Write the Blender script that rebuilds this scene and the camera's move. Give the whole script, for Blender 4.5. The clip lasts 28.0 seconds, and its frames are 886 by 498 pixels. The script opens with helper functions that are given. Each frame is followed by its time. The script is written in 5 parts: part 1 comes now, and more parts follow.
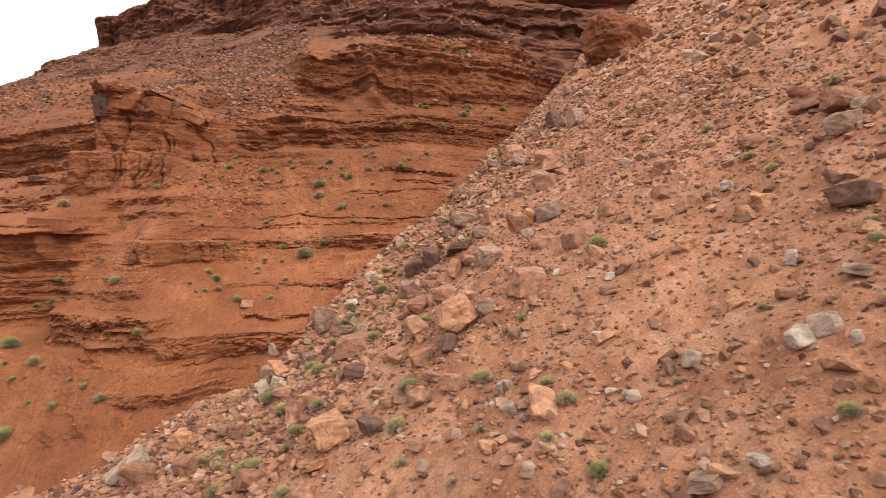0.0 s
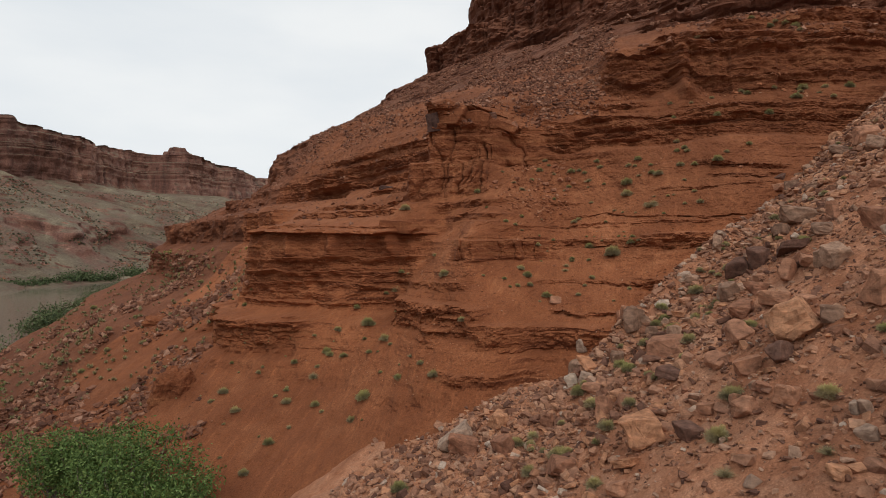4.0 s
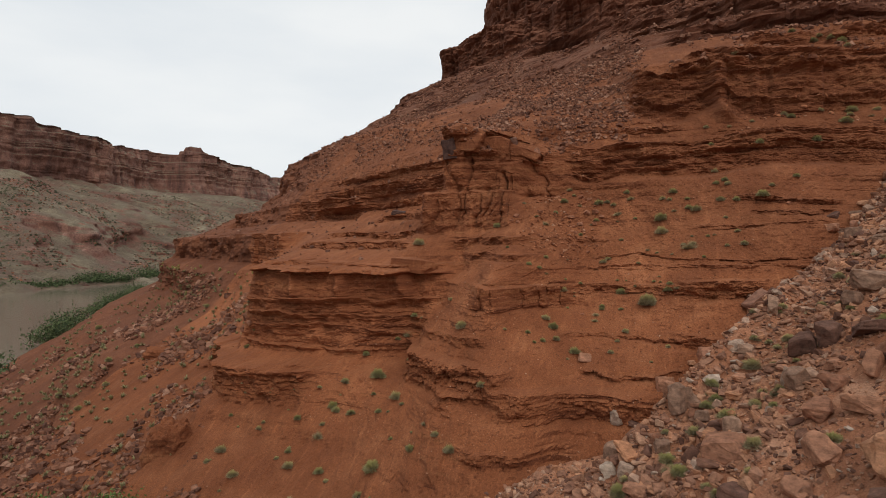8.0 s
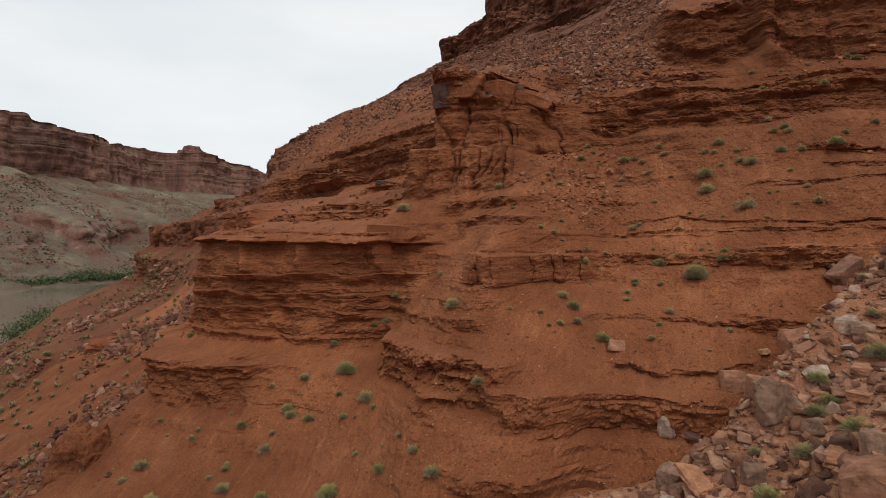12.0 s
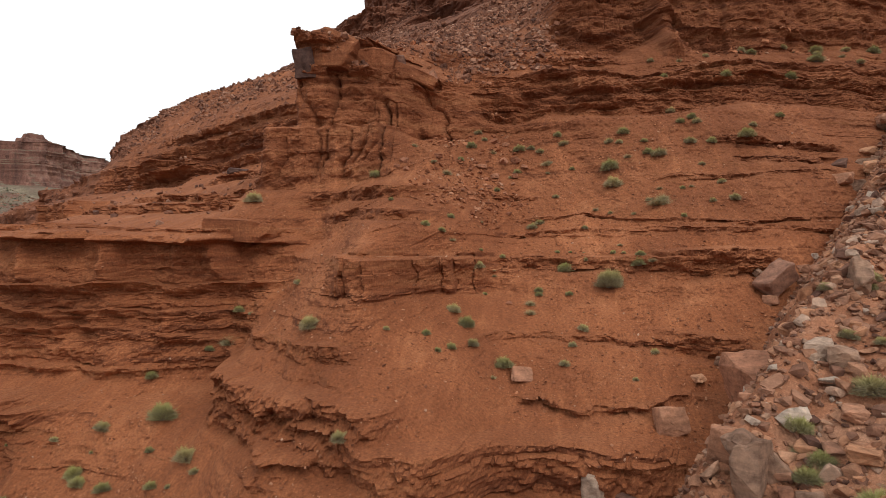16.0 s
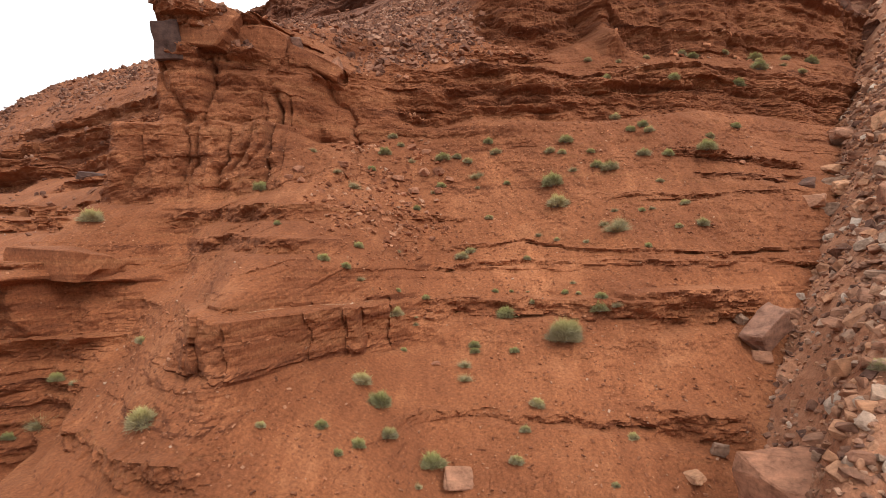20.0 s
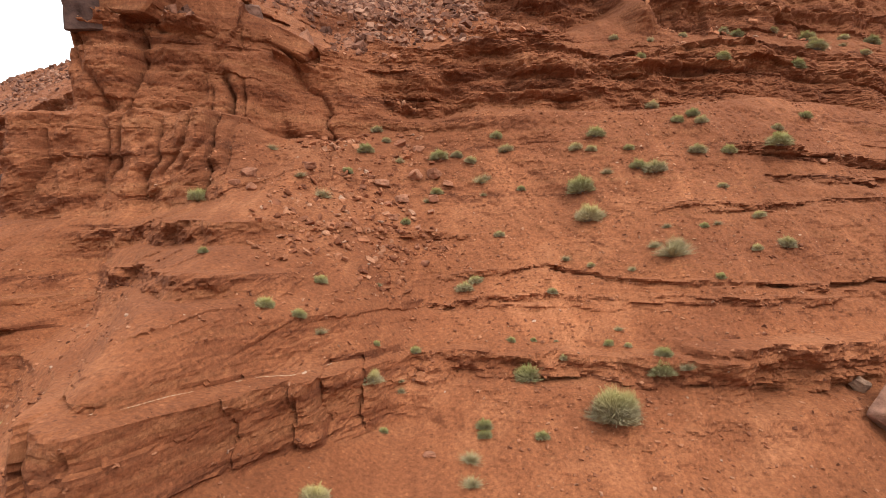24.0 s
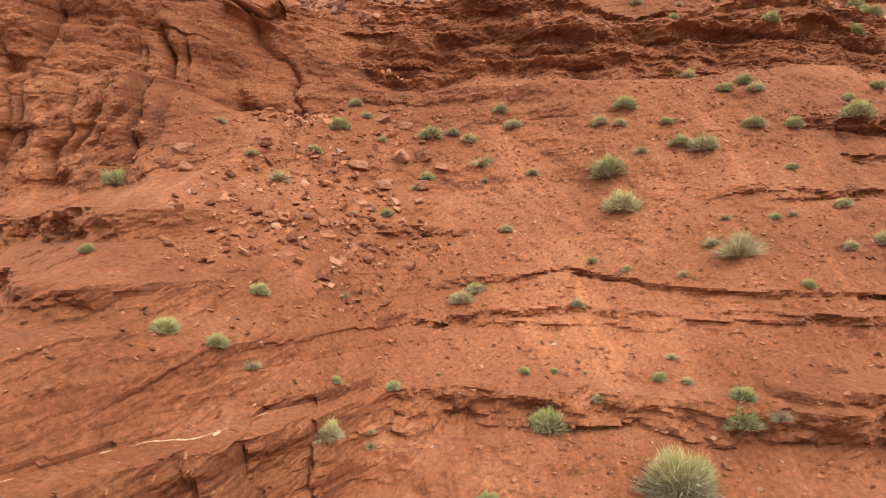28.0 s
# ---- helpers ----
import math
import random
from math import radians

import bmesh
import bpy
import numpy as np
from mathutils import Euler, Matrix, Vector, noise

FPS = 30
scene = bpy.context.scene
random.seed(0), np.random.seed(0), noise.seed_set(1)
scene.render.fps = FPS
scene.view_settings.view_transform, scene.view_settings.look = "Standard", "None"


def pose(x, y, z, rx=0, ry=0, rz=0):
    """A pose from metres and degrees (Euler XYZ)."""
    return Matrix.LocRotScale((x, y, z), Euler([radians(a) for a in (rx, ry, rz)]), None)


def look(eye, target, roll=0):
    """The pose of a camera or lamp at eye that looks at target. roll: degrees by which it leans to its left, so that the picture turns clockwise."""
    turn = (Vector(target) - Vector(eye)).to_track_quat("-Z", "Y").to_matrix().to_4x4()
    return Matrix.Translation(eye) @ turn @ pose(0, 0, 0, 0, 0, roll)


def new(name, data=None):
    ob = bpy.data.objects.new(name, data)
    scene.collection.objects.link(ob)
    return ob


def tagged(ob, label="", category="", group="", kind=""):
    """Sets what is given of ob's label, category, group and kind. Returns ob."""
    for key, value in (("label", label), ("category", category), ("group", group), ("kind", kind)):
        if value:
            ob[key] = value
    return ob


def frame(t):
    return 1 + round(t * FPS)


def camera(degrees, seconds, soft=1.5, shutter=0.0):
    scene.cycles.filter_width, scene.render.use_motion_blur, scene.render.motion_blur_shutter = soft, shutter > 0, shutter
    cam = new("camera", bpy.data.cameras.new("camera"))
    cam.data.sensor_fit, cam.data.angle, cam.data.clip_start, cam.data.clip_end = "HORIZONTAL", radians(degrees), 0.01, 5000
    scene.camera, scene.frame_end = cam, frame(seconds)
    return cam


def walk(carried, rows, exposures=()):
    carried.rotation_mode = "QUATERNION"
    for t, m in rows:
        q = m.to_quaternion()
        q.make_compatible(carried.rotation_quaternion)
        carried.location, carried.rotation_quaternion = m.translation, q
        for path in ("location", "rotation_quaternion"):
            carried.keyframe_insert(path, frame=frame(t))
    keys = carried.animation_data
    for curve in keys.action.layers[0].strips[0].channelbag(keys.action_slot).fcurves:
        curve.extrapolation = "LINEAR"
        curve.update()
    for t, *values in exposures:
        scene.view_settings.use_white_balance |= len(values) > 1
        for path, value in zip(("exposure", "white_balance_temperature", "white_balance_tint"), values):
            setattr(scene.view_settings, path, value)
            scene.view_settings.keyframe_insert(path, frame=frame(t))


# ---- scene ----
cam = camera(72.4, 28.0, soft=0.9, shutter=0.2)

# seconds, place, heading to the left of north, tilt up, lean
FLIGHT = (
    (0, 4.24, -53.37, 1.58, -8.80, -0.72, -0.70),
    (0.5, 3.75, -53.42, 1.29, -2.13, -0.34, -0.52),
    (1, 3.70, -53.54, 1.22, 4.02, -0.18, -0.37),
    (1.5, 3.76, -53.66, 1.26, 9.13, -0.19, -0.32),
    (2, 3.63, -53.63, 1.27, 13.74, -0.22, -0.21),
    (2.5, 3.72, -53.61, 1.22, 15.35, -0.17, -0.18),
    (3, 3.74, -53.65, 1.23, 15.69, -0.20, -0.19),
    (3.5, 3.74, -53.74, 1.22, 17.56, -0.18, -0.33),
    (5.5, 3.76, -53.53, 3.04, 20.41, -0.37, -0.21),
    (6, 3.55, -53.24, 4.31, 20.42, -0.40, -0.19),
    (6.5, 3.25, -52.91, 5.04, 20.44, -0.40, -0.13),
    (7, 2.88, -52.23, 5.20, 20.46, -0.41, -0.14),
    (7.5, 2.48, -51.09, 5.14, 20.44, -0.40, -0.12),
    (8, 2.01, -49.40, 5.15, 20.43, -0.40, -0.16),
    (8.5, 1.46, -47.42, 5.12, 20.39, -0.36, -0.14),
    (9, 0.86, -45.39, 5.10, 20.42, -0.32, -0.12),
    (9.5, 0.29, -43.82, 4.93, 20.40, -0.33, -0.08),
    (10, -0.13, -42.57, 4.46, 20.43, -0.27, -0.08),
    (10.5, -0.44, -41.55, 3.87, 20.42, -0.24, -0.05),
    (11, -0.63, -40.81, 2.84, 20.44, -0.23, -0.01),
    (11.5, -0.75, -39.96, 2.33, 20.47, -0.24, -0.07),
    (12, -1.00, -38.80, 2.35, 20.51, -0.27, -0.06),
    (12.5, -1.27, -37.72, 2.43, 19.75, -0.23, 0.09),
    (13, -1.70, -36.94, 2.51, 14.57, -0.16, 0.15),
    (13.5, -2.04, -36.07, 2.45, 9.25, -0.02, 0.20),
    (15.5, -2.76, -31.91, 2.30, 9.14, -0.04, 0.25),
    (16, -2.95, -30.72, 2.29, 9.11, -0.05, 0.26),
    (16.5, -3.11, -29.56, 2.28, 9.15, 0.01, 0.19),
    (17, -3.30, -28.48, 2.51, 9.13, -0.04, 0.20),
    (17.5, -3.47, -27.42, 2.75, 9.14, 0.07, 0.21),
    (18, -3.66, -26.37, 2.89, 9.17, 0.15, 0.24),
    (18.5, -3.72, -25.51, 3.28, 7.76, 0.06, 0.25),
    (19, -3.87, -24.75, 3.58, 1.65, 0.08, 0.23),
    (19.5, -3.99, -23.92, 3.79, 0.71, 0.13, 0.26),
    (20, -3.97, -23.07, 3.84, 0.68, 0.22, 0.22),
    (20.5, -3.91, -22.24, 3.86, 0.75, 0.13, 0.13),
    (22.5, -3.72, -18.57, 4.29, 0.82, -0.07, 0.04),
    (23, -3.78, -17.60, 4.78, 0.72, -0.14, 0.03),
    (23.5, -3.90, -16.65, 5.03, 0.58, -0.04, 0.06),
    (24, -4.00, -15.89, 5.00, 0.49, -0.00, 0.04),
    (24.5, -3.99, -15.21, 4.99, 0.50, -0.09, 0.08),
    (25, -3.94, -14.64, 4.98, 0.46, -0.11, 0.02),
    (25.5, -3.88, -14.06, 4.93, 0.38, -0.07, 0.01),
    (26, -3.79, -13.45, 4.90, 0.46, -0.06, -0.01),
    (26.5, -3.75, -12.78, 4.92, 0.50, -0.06, -0.01),
    (27, -3.77, -12.10, 4.92, 0.46, 0.02, 0.01),
    (27.5, -3.77, -11.46, 4.92, 0.51, 0.07, 0.05),
    (28, -3.77, -10.79, 4.95, 0.47, 0.03, 0.06),
)
walk(cam, [(t, pose(x, y, z, 90 + tilt, 0, turn) @ pose(0, 0, 0, 0, 0, lean)) for t, x, y, z, turn, tilt, lean in FLIGHT],
     exposures=[(0, 0.82), (0.6, 0.5), (1.5, 0.15), (3.5, -0.29), (12.3, -0.26), (14.5, 0.2), (16, 0.24), (17.5, 0.34), (20, 0.76), (23, 0.65), (24, 1.03), (25.5, 1.2), (28, 1.38)])

# ---- light: a bright overcast sky ----
world = bpy.data.worlds.new("overcast_sky")
scene.world = world
world.use_nodes = True
wn, wl = world.node_tree.nodes, world.node_tree.links
wn.clear()


def wnode(kind, **sets):
    n = wn.new(kind)
    for k, v in sets.items():
        n.inputs[k].default_value = v
    return n


sky = wn.new("ShaderNodeTexSky")
sky.sky_type = "NISHITA"
sky.sun_disc = False
sky.sun_elevation, sky.sun_rotation = radians(45), radians(144)
coord = wn.new("ShaderNodeTexCoord")
cloud = wnode("ShaderNodeTexNoise", Scale=1.6, Detail=6.0, Roughness=0.5)
squash = wn.new("ShaderNodeMapping")
squash.inputs["Scale"].default_value = (1.0, 1.0, 3.5)
cloud_ramp = wn.new("ShaderNodeValToRGB")
cloud_ramp.color_ramp.elements[0].position, cloud_ramp.color_ramp.elements[0].color = 0.3, (8.7, 9.4, 10.0, 1)
cloud_ramp.color_ramp.elements[1].position, cloud_ramp.color_ramp.elements[1].color = 0.62, (11.2, 11.4, 11.4, 1)
mix = wn.new("ShaderNodeMixRGB")
mix.inputs[0].default_value = 0.93
back = wnode("ShaderNodeBackground", Strength=0.1)
out = wn.new("ShaderNodeOutputWorld")
wl.new(coord.outputs["Generated"], squash.inputs["Vector"])
wl.new(squash.outputs[0], cloud.inputs["Vector"])
wl.new(cloud.outputs["Fac"], cloud_ramp.inputs[0])
wl.new(sky.outputs[0], mix.inputs[1])
wl.new(cloud_ramp.outputs[0], mix.inputs[2])
wl.new(mix.outputs[0], back.inputs["Color"])
wl.new(back.outputs[0], out.inputs["Surface"])
sun = new("sun", bpy.data.lights.new("sun", "SUN"))
sun.data.energy, sun.data.angle, sun.data.color = 1.2, radians(30), (1.0, 0.95, 0.88)
sun.matrix_world = look((0, 0, 0), (-0.5, 0.7, -0.85))


# ---- noise in numpy ----
def hashed(i, j, seed):
    n = (i.astype(np.int64) * 374761393 + j.astype(np.int64) * 668265263 + seed * 982451653) & 0x7FFFFFFF
    n = ((n ^ (n >> 13)) * 1274126177) & 0x7FFFFFFF
    return ((n ^ (n >> 16)) & 0xFFFF) / 32767.5 - 1.0


def vnoise(u, v, seed=0):
    u, v = np.broadcast_arrays(np.asarray(u, float), np.asarray(v, float))
    i, j = np.floor(u), np.floor(v)
    a, b = u - i, v - j
    a, b = a * a * (3 - 2 * a), b * b * (3 - 2 * b)
    return ((hashed(i, j, seed) * (1 - a) + hashed(i + 1, j, seed) * a) * (1 - b)
            + (hashed(i, j + 1, seed) * (1 - a) + hashed(i + 1, j + 1, seed) * a) * b)


def fbm(u, v, octaves=4, seed=0, rough=0.5):
    s, k = 0.0, 1.0
    for o in range(octaves):
        s = s + k * vnoise(u * 2 ** o + 17.3 * o, v * 2 ** o - 9.1 * o, seed + o)
        k *= rough
    return s


def smooth(a, b, x):
    t = np.clip((x - a) / (b - a), 0, 1)
    return t * t * (3 - 2 * t)


def window(x, a, b, soft):
    return smooth(a - soft, a + soft, x) * (1 - smooth(b - soft, b + soft, x))


# ---- materials ----
def material(name, roughness=0.95):
    m = bpy.data.materials.new(name)
    m.use_nodes = True
    b = m.node_tree.nodes["Principled BSDF"]
    b.inputs["Roughness"].default_value = roughness
    b.inputs["Specular IOR Level"].default_value = 0.2
    return m, m.node_tree.nodes, m.node_tree.links, b


def ramp(nodes, stops):
    r = nodes.new("ShaderNodeValToRGB")
    e = r.color_ramp.elements
    while len(e) < len(stops):
        e.new(0.5)
    for k, (at, c) in zip(e, stops):
        k.position, k.color = at, (*c, 1)
    return r


def tex(nodes, links, scale, detail=5, rough=0.6, stretch=(1, 1, 1), distortion=0.0):
    g = nodes.new("ShaderNodeNewGeometry")
    mp = nodes.new("ShaderNodeMapping")
    mp.inputs["Scale"].default_value = stretch
    n = nodes.new("ShaderNodeTexNoise")
    n.inputs["Scale"].default_value, n.inputs["Detail"].default_value = scale, detail
    n.inputs["Roughness"].default_value, n.inputs["Distortion"].default_value = rough, distortion
    links.new(g.outputs["Position"], mp.inputs["Vector"])
    links.new(mp.outputs[0], n.inputs["Vector"])
    return n


def mixed(nodes, links, fac, a, b, kind="MIX"):
    m = nodes.new("ShaderNodeMixRGB")
    m.blend_type = kind
    for k, v in ((0, fac), (1, a), (2, b)):
        if hasattr(v, "is_output"):
            links.new(v, m.inputs[k])
        else:
            m.inputs[k].default_value = v if k == 0 else (*v, 1)
    return m.outputs[0]


def bumped(nodes, links, bsdf, height, strength, distance):
    b = nodes.new("ShaderNodeBump")
    b.inputs["Strength"].default_value, b.inputs["Distance"].default_value = strength, distance
    links.new(height, b.inputs["Height"])
    links.new(b.outputs[0], bsdf.inputs["Normal"])


def hill_material(name, far=1.0, dark=(0.14, 0.045, 0.021), mid=(0.268, 0.09, 0.038), pale=(0.385, 0.158, 0.07), soil=(0.295, 0.099, 0.04), dust=(0.345, 0.127, 0.055), stretch=(0.12, 0.12, 2.2), dots=0.0, height_tone=False):
    """Layered rock where it is steep, loose soil where it is gentle, with fine grit and stains."""
    m, n, l, b = material(name)
    beds = tex(n, l, 0.9 / far, 6, 0.65, stretch, 0.3)
    bed_col = ramp(n, [(0.3, dark), (0.5, mid), (0.72, pale)])
    l.new(beds.outputs["Fac"], bed_col.inputs[0])
    soil_tex = tex(n, l, 0.35 / far, 9, 0.68)
    soil_col = ramp(n, [(0.32, mid), (0.5, soil), (0.68, dust)])
    l.new(soil_tex.outputs["Fac"], soil_col.inputs[0])
    g = n.new("ShaderNodeNewGeometry")
    sep = n.new("ShaderNodeSeparateXYZ")
    l.new(g.outputs["True Normal"], sep.inputs[0])
    steep = n.new("ShaderNodeMapRange")
    steep.inputs["From Min"].default_value, steep.inputs["From Max"].default_value = 0.42, 0.7
    l.new(sep.outputs["Z"], steep.inputs["Value"])
    col = mixed(n, l, steep.outputs[0], bed_col.outputs[0], soil_col.outputs[0])
    grit = tex(n, l, 9 / far, 8, 0.78)
    grit_col = ramp(n, [(0.32, (0.44, 0.43, 0.43)), (0.5, (0.85, 0.86, 0.89)), (0.66, (1.22, 1.26, 1.3))])
    l.new(grit.outputs["Fac"], grit_col.inputs[0])
    col = mixed(n, l, 0.85, col, grit_col.outputs[0], "MULTIPLY")
    if far < 5 or dots:
        cells = n.new("ShaderNodeTexVoronoi")
        cells.inputs["Scale"].default_value = dots or 9 / far
        l.new(g.outputs["Position"], cells.inputs["Vector"])
        chips = n.new("ShaderNodeSeparateColor")
        l.new(cells.outputs["Color"], chips.inputs[0])
        near = n.new("ShaderNodeMath")
        near.operation = "LESS_THAN"
        l.new(cells.outputs["Distance"], near.inputs[0])
        near.inputs[1].default_value = 0.42
        some = n.new("ShaderNodeMath")
        some.operation = "GREATER_THAN"
        l.new(chips.outputs[0], some.inputs[0])
        some.inputs[1].default_value = 0.74
        both = n.new("ShaderNodeMath")
        both.operation = "MULTIPLY"
        l.new(near.outputs[0], both.inputs[0])
        l.new(some.outputs[0], both.inputs[1])
        chip_col = ramp(n, [(0.0, (0.62, 0.6, 0.58)), (0.5, (0.95, 0.95, 0.95)), (1.0, (1.35, 1.4, 1.45))])
        l.new(chips.outputs[1], chip_col.inputs[0])
        col = mixed(n, l, both.outputs[0], col, mixed(n, l, 0.9, col, chip_col.outputs[0], "MULTIPLY"))
    stain = tex(n, l, 0.16 / far, 4, 0.6)
    stain_col = ramp(n, [(0.35, (0.78, 0.74, 0.72)), (0.65, (1.18, 1.2, 1.2))])
    l.new(stain.outputs["Fac"], stain_col.inputs[0])
    col = mixed(n, l, 0.8, col, stain_col.outputs[0], "MULTIPLY")
    # tone by height: palest from about z -6 to 3, darker above and below
    if height_tone:
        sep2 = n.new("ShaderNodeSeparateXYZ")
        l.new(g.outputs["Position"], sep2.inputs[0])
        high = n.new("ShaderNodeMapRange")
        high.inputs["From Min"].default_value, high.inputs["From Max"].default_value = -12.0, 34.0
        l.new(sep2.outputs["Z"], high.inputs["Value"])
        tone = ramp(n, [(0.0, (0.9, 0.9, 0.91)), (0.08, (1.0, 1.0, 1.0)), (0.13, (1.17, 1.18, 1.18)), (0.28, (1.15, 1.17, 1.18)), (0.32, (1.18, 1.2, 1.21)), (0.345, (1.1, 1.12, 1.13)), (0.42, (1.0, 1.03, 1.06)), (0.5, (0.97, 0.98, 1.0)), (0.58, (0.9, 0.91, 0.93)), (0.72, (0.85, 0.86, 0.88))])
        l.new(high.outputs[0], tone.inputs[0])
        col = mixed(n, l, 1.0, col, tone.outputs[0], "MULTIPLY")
    wash = tex(n, l, 1.3 / far, 5, 0.6, (1.6, 0.25, 0.22), 0.4)
    wash_col = ramp(n, [(0.4, (0.9, 0.88, 0.87)), (0.58, (1.0, 1.0, 1.0)), (0.7, (1.28, 1.34, 1.36))])
    l.new(wash.outputs["Fac"], wash_col.inputs[0])
    col = mixed(n, l, 0.8, col, wash_col.outputs[0], "MULTIPLY")
    l.new(col, b.inputs["Base Color"])
    rough = tex(n, l, 4 / far, 11, 0.8)
    bumped(n, l, b, rough.outputs["Fac"], 0.75, 0.22 * far)
    return m


def rock_material(name, stops, bump=0.06):
    m, n, l, b = material(name, 0.9)
    o = n.new("ShaderNodeObjectInfo")
    isl = n.new("ShaderNodeNewGeometry")
    add = n.new("ShaderNodeMath")
    add.operation = "ADD"
    l.new(o.outputs["Random"], add.inputs[0])
    l.new(isl.outputs["Random Per Island"], add.inputs[1])
    fr = n.new("ShaderNodeMath")
    fr.operation = "FRACT"
    l.new(add.outputs[0], fr.inputs[0])
    r = ramp(n, stops)
    l.new(fr.outputs[0], r.inputs[0])
    g = tex(n, l, 3.0, 8, 0.7)
    g2 = ramp(n, [(0.3, (0.42, 0.40, 0.39)), (0.48, (0.95, 0.95, 0.95)), (0.68, (1.5, 1.47, 1.42))])
    l.new(g.outputs["Fac"], g2.inputs[0])
    col = mixed(n, l, 0.85, r.outputs[0], g2.outputs[0], "MULTIPLY")
    l.new(col, b.inputs["Base Color"])
    g4 = tex(n, l, 1.4, 6, 0.7, (0.5, 0.5, 3.0), 0.6)
    g5 = ramp(n, [(0.36, (0.72, 0.68, 0.66)), (0.55, (1.08, 1.08, 1.08))])
    l.new(g4.outputs["Fac"], g5.inputs[0])
    col = mixed(n, l, 0.8, col, g5.outputs[0], "MULTIPLY")
    l.new(col, b.inputs["Base Color"])
    g3 = tex(n, l, 5.0, 10, 0.8)
    bumped(n, l, b, g3.outputs["Fac"], 0.85, bump * 2)
    return m


RED_BEDS = hill_material("red_mudstone_beds", height_tone=True)
FAR_BEDS = hill_material("weathered_red_slope", 3.0, (0.085, 0.034, 0.021), (0.175, 0.066, 0.037), (0.26, 0.112, 0.064), (0.2, 0.078, 0.042), (0.25, 0.115, 0.066))
FLANK = hill_material("red_flank_soil", 1.8, (0.11, 0.038, 0.02), (0.19, 0.067, 0.032), (0.28, 0.115, 0.06), (0.22, 0.078, 0.037), (0.265, 0.1, 0.05))
SCREE = hill_material("dusty_orange_scree", 0.8, (0.22, 0.082, 0.043), (0.33, 0.128, 0.063), (0.46, 0.235, 0.14), (0.46, 0.2, 0.107), (0.53, 0.275, 0.165))
GREY_ROCK = rock_material("mixed_sandstone", [(0.0, (0.12, 0.058, 0.041)), (0.2, (0.25, 0.12, 0.076)), (0.5, (0.35, 0.177, 0.11)), (0.78, (0.46, 0.222, 0.122)), (0.96, (0.41, 0.255, 0.178)), (1.0, (0.5, 0.39, 0.31))])

# ---- the hillside: contour lines of the slope, level by level ----
CONTOURS = []


def contour(level, *nodes):
    xs, ys = zip(*sorted(nodes))
    CONTOURS.append((level, np.array(xs, float), np.array(ys, float)))


contour(-34, (-260, 150), (-167, 45), (-100, -12), (-60, -42), (-30, -52), (0, -56), (40, -60), (120, -70))
contour(-28, (-260, 170), (-167, 62), (-100, 0), (-60, -30), (-30, -40), (0, -45), (40, -50), (120, -60))
contour(-16, (-260, 210), (-150, 75), (-100, 25), (-71, 4), (-45, -12), (-34, -18), (-20, -22), (-8, -25), (10, -28), (40, -25))
contour(-10, (-260, 225), (-150, 90), (-100, 38), (-70, 16), (-45, 1), (-38, -7), (-30, -9), (-22, -10), (-15, -14), (-8, -16), (0, -13), (10, -12), (40, -5))
contour(-5, (-260, 232), (-150, 105), (-100, 56), (-60, 24), (-42, 5), (-36, -2.5), (-30, -4.5), (-25, -4.2), (-20, -4.6), (-16, -7), (-12, -11), (-7, -11), (-4, -8), (0, -9.0), (4, -8), (10, -6), (40, 5))
contour(-3.5, (-260, 233), (-150, 106), (-100, 57), (-60, 26), (-42, 6.2), (-36, -1.6), (-30, -3.6), (-25, -3.0), (-21.4, -2.4), (-19, -4.3), (-17.3, -6.0), (-13, -8.2), (-9.3, -9.6), (-7, -8.3), (-4, -4.6), (0, -6.4), (4, -5.2), (10, -4.4), (40, 7))
contour(0, (-260, 235), (-150, 108), (-105, 61), (-60, 30), (-42, 9), (-36.5, 0.4), (-28, -1.4), (-21, 0.3), (-19.5, 2), (-17.6, 1.5), (-15, -1.8), (-13, -4.8), (-11, -6.3), (-8.5, -3), (-5, 1.5), (0, -0.6), (6, -0.4), (9, 0.8), (14, 4), (40, 12))
contour(2, (-260, 238), (-150, 111), (-105, 64), (-60, 32), (-42, 10), (-36.5, 0.8), (-28, -1), (-21, 0.6), (-19.6, 1.7), (-18.4, 3.0), (-15, 0.6), (-13, -2), (-11, -4.9), (-8.5, -0.8), (-6.5, 1.2), (-4.8, 3.6), (0, 2.4), (5, 1.4), (9, 2.4), (14, 5), (40, 14))
contour(3, (-260, 240), (-150, 112), (-105, 65), (-60, 33), (-42, 11), (-36.5, 1.2), (-28, -0.4), (-22, 0.9), (-20, 1.7), (-18.6, 2.8), (-17, 4.6), (-14, 1.4), (-11, -3), (-8.5, -0.2), (-7, 1.4), (-5.6, 4.2), (-4.6, 5.6), (0, 3.9), (5, 2.7), (9, 3.6), (14, 5.6), (40, 16))
contour(7, (-260, 245), (-150, 123), (-105, 72), (-60, 38), (-42, 23), (-35, 19), (-28, 15.5), (-24, 13), (-22.3, 9), (-21, 7.4), (-17, 7.0), (-13, 5.6), (-10.5, 6.6), (-8, 8.2), (-6, 9.9), (-4.6, 10.2), (0, 8.8), (5, 7.6), (12, 8), (40, 20))
contour(10.6, (-260, 252), (-150, 138), (-105, 82), (-60, 46), (-46, 35), (-42, 32), (-36, 28.5), (-30, 23.5), (-25, 19), (-22.8, 14), (-22, 9.4), (-21.2, 8), (-17, 8.4), (-13.6, 9.5), (-11, 12), (-6, 13.6), (0, 11.6), (6, 11.2), (12, 12.6), (40, 25))
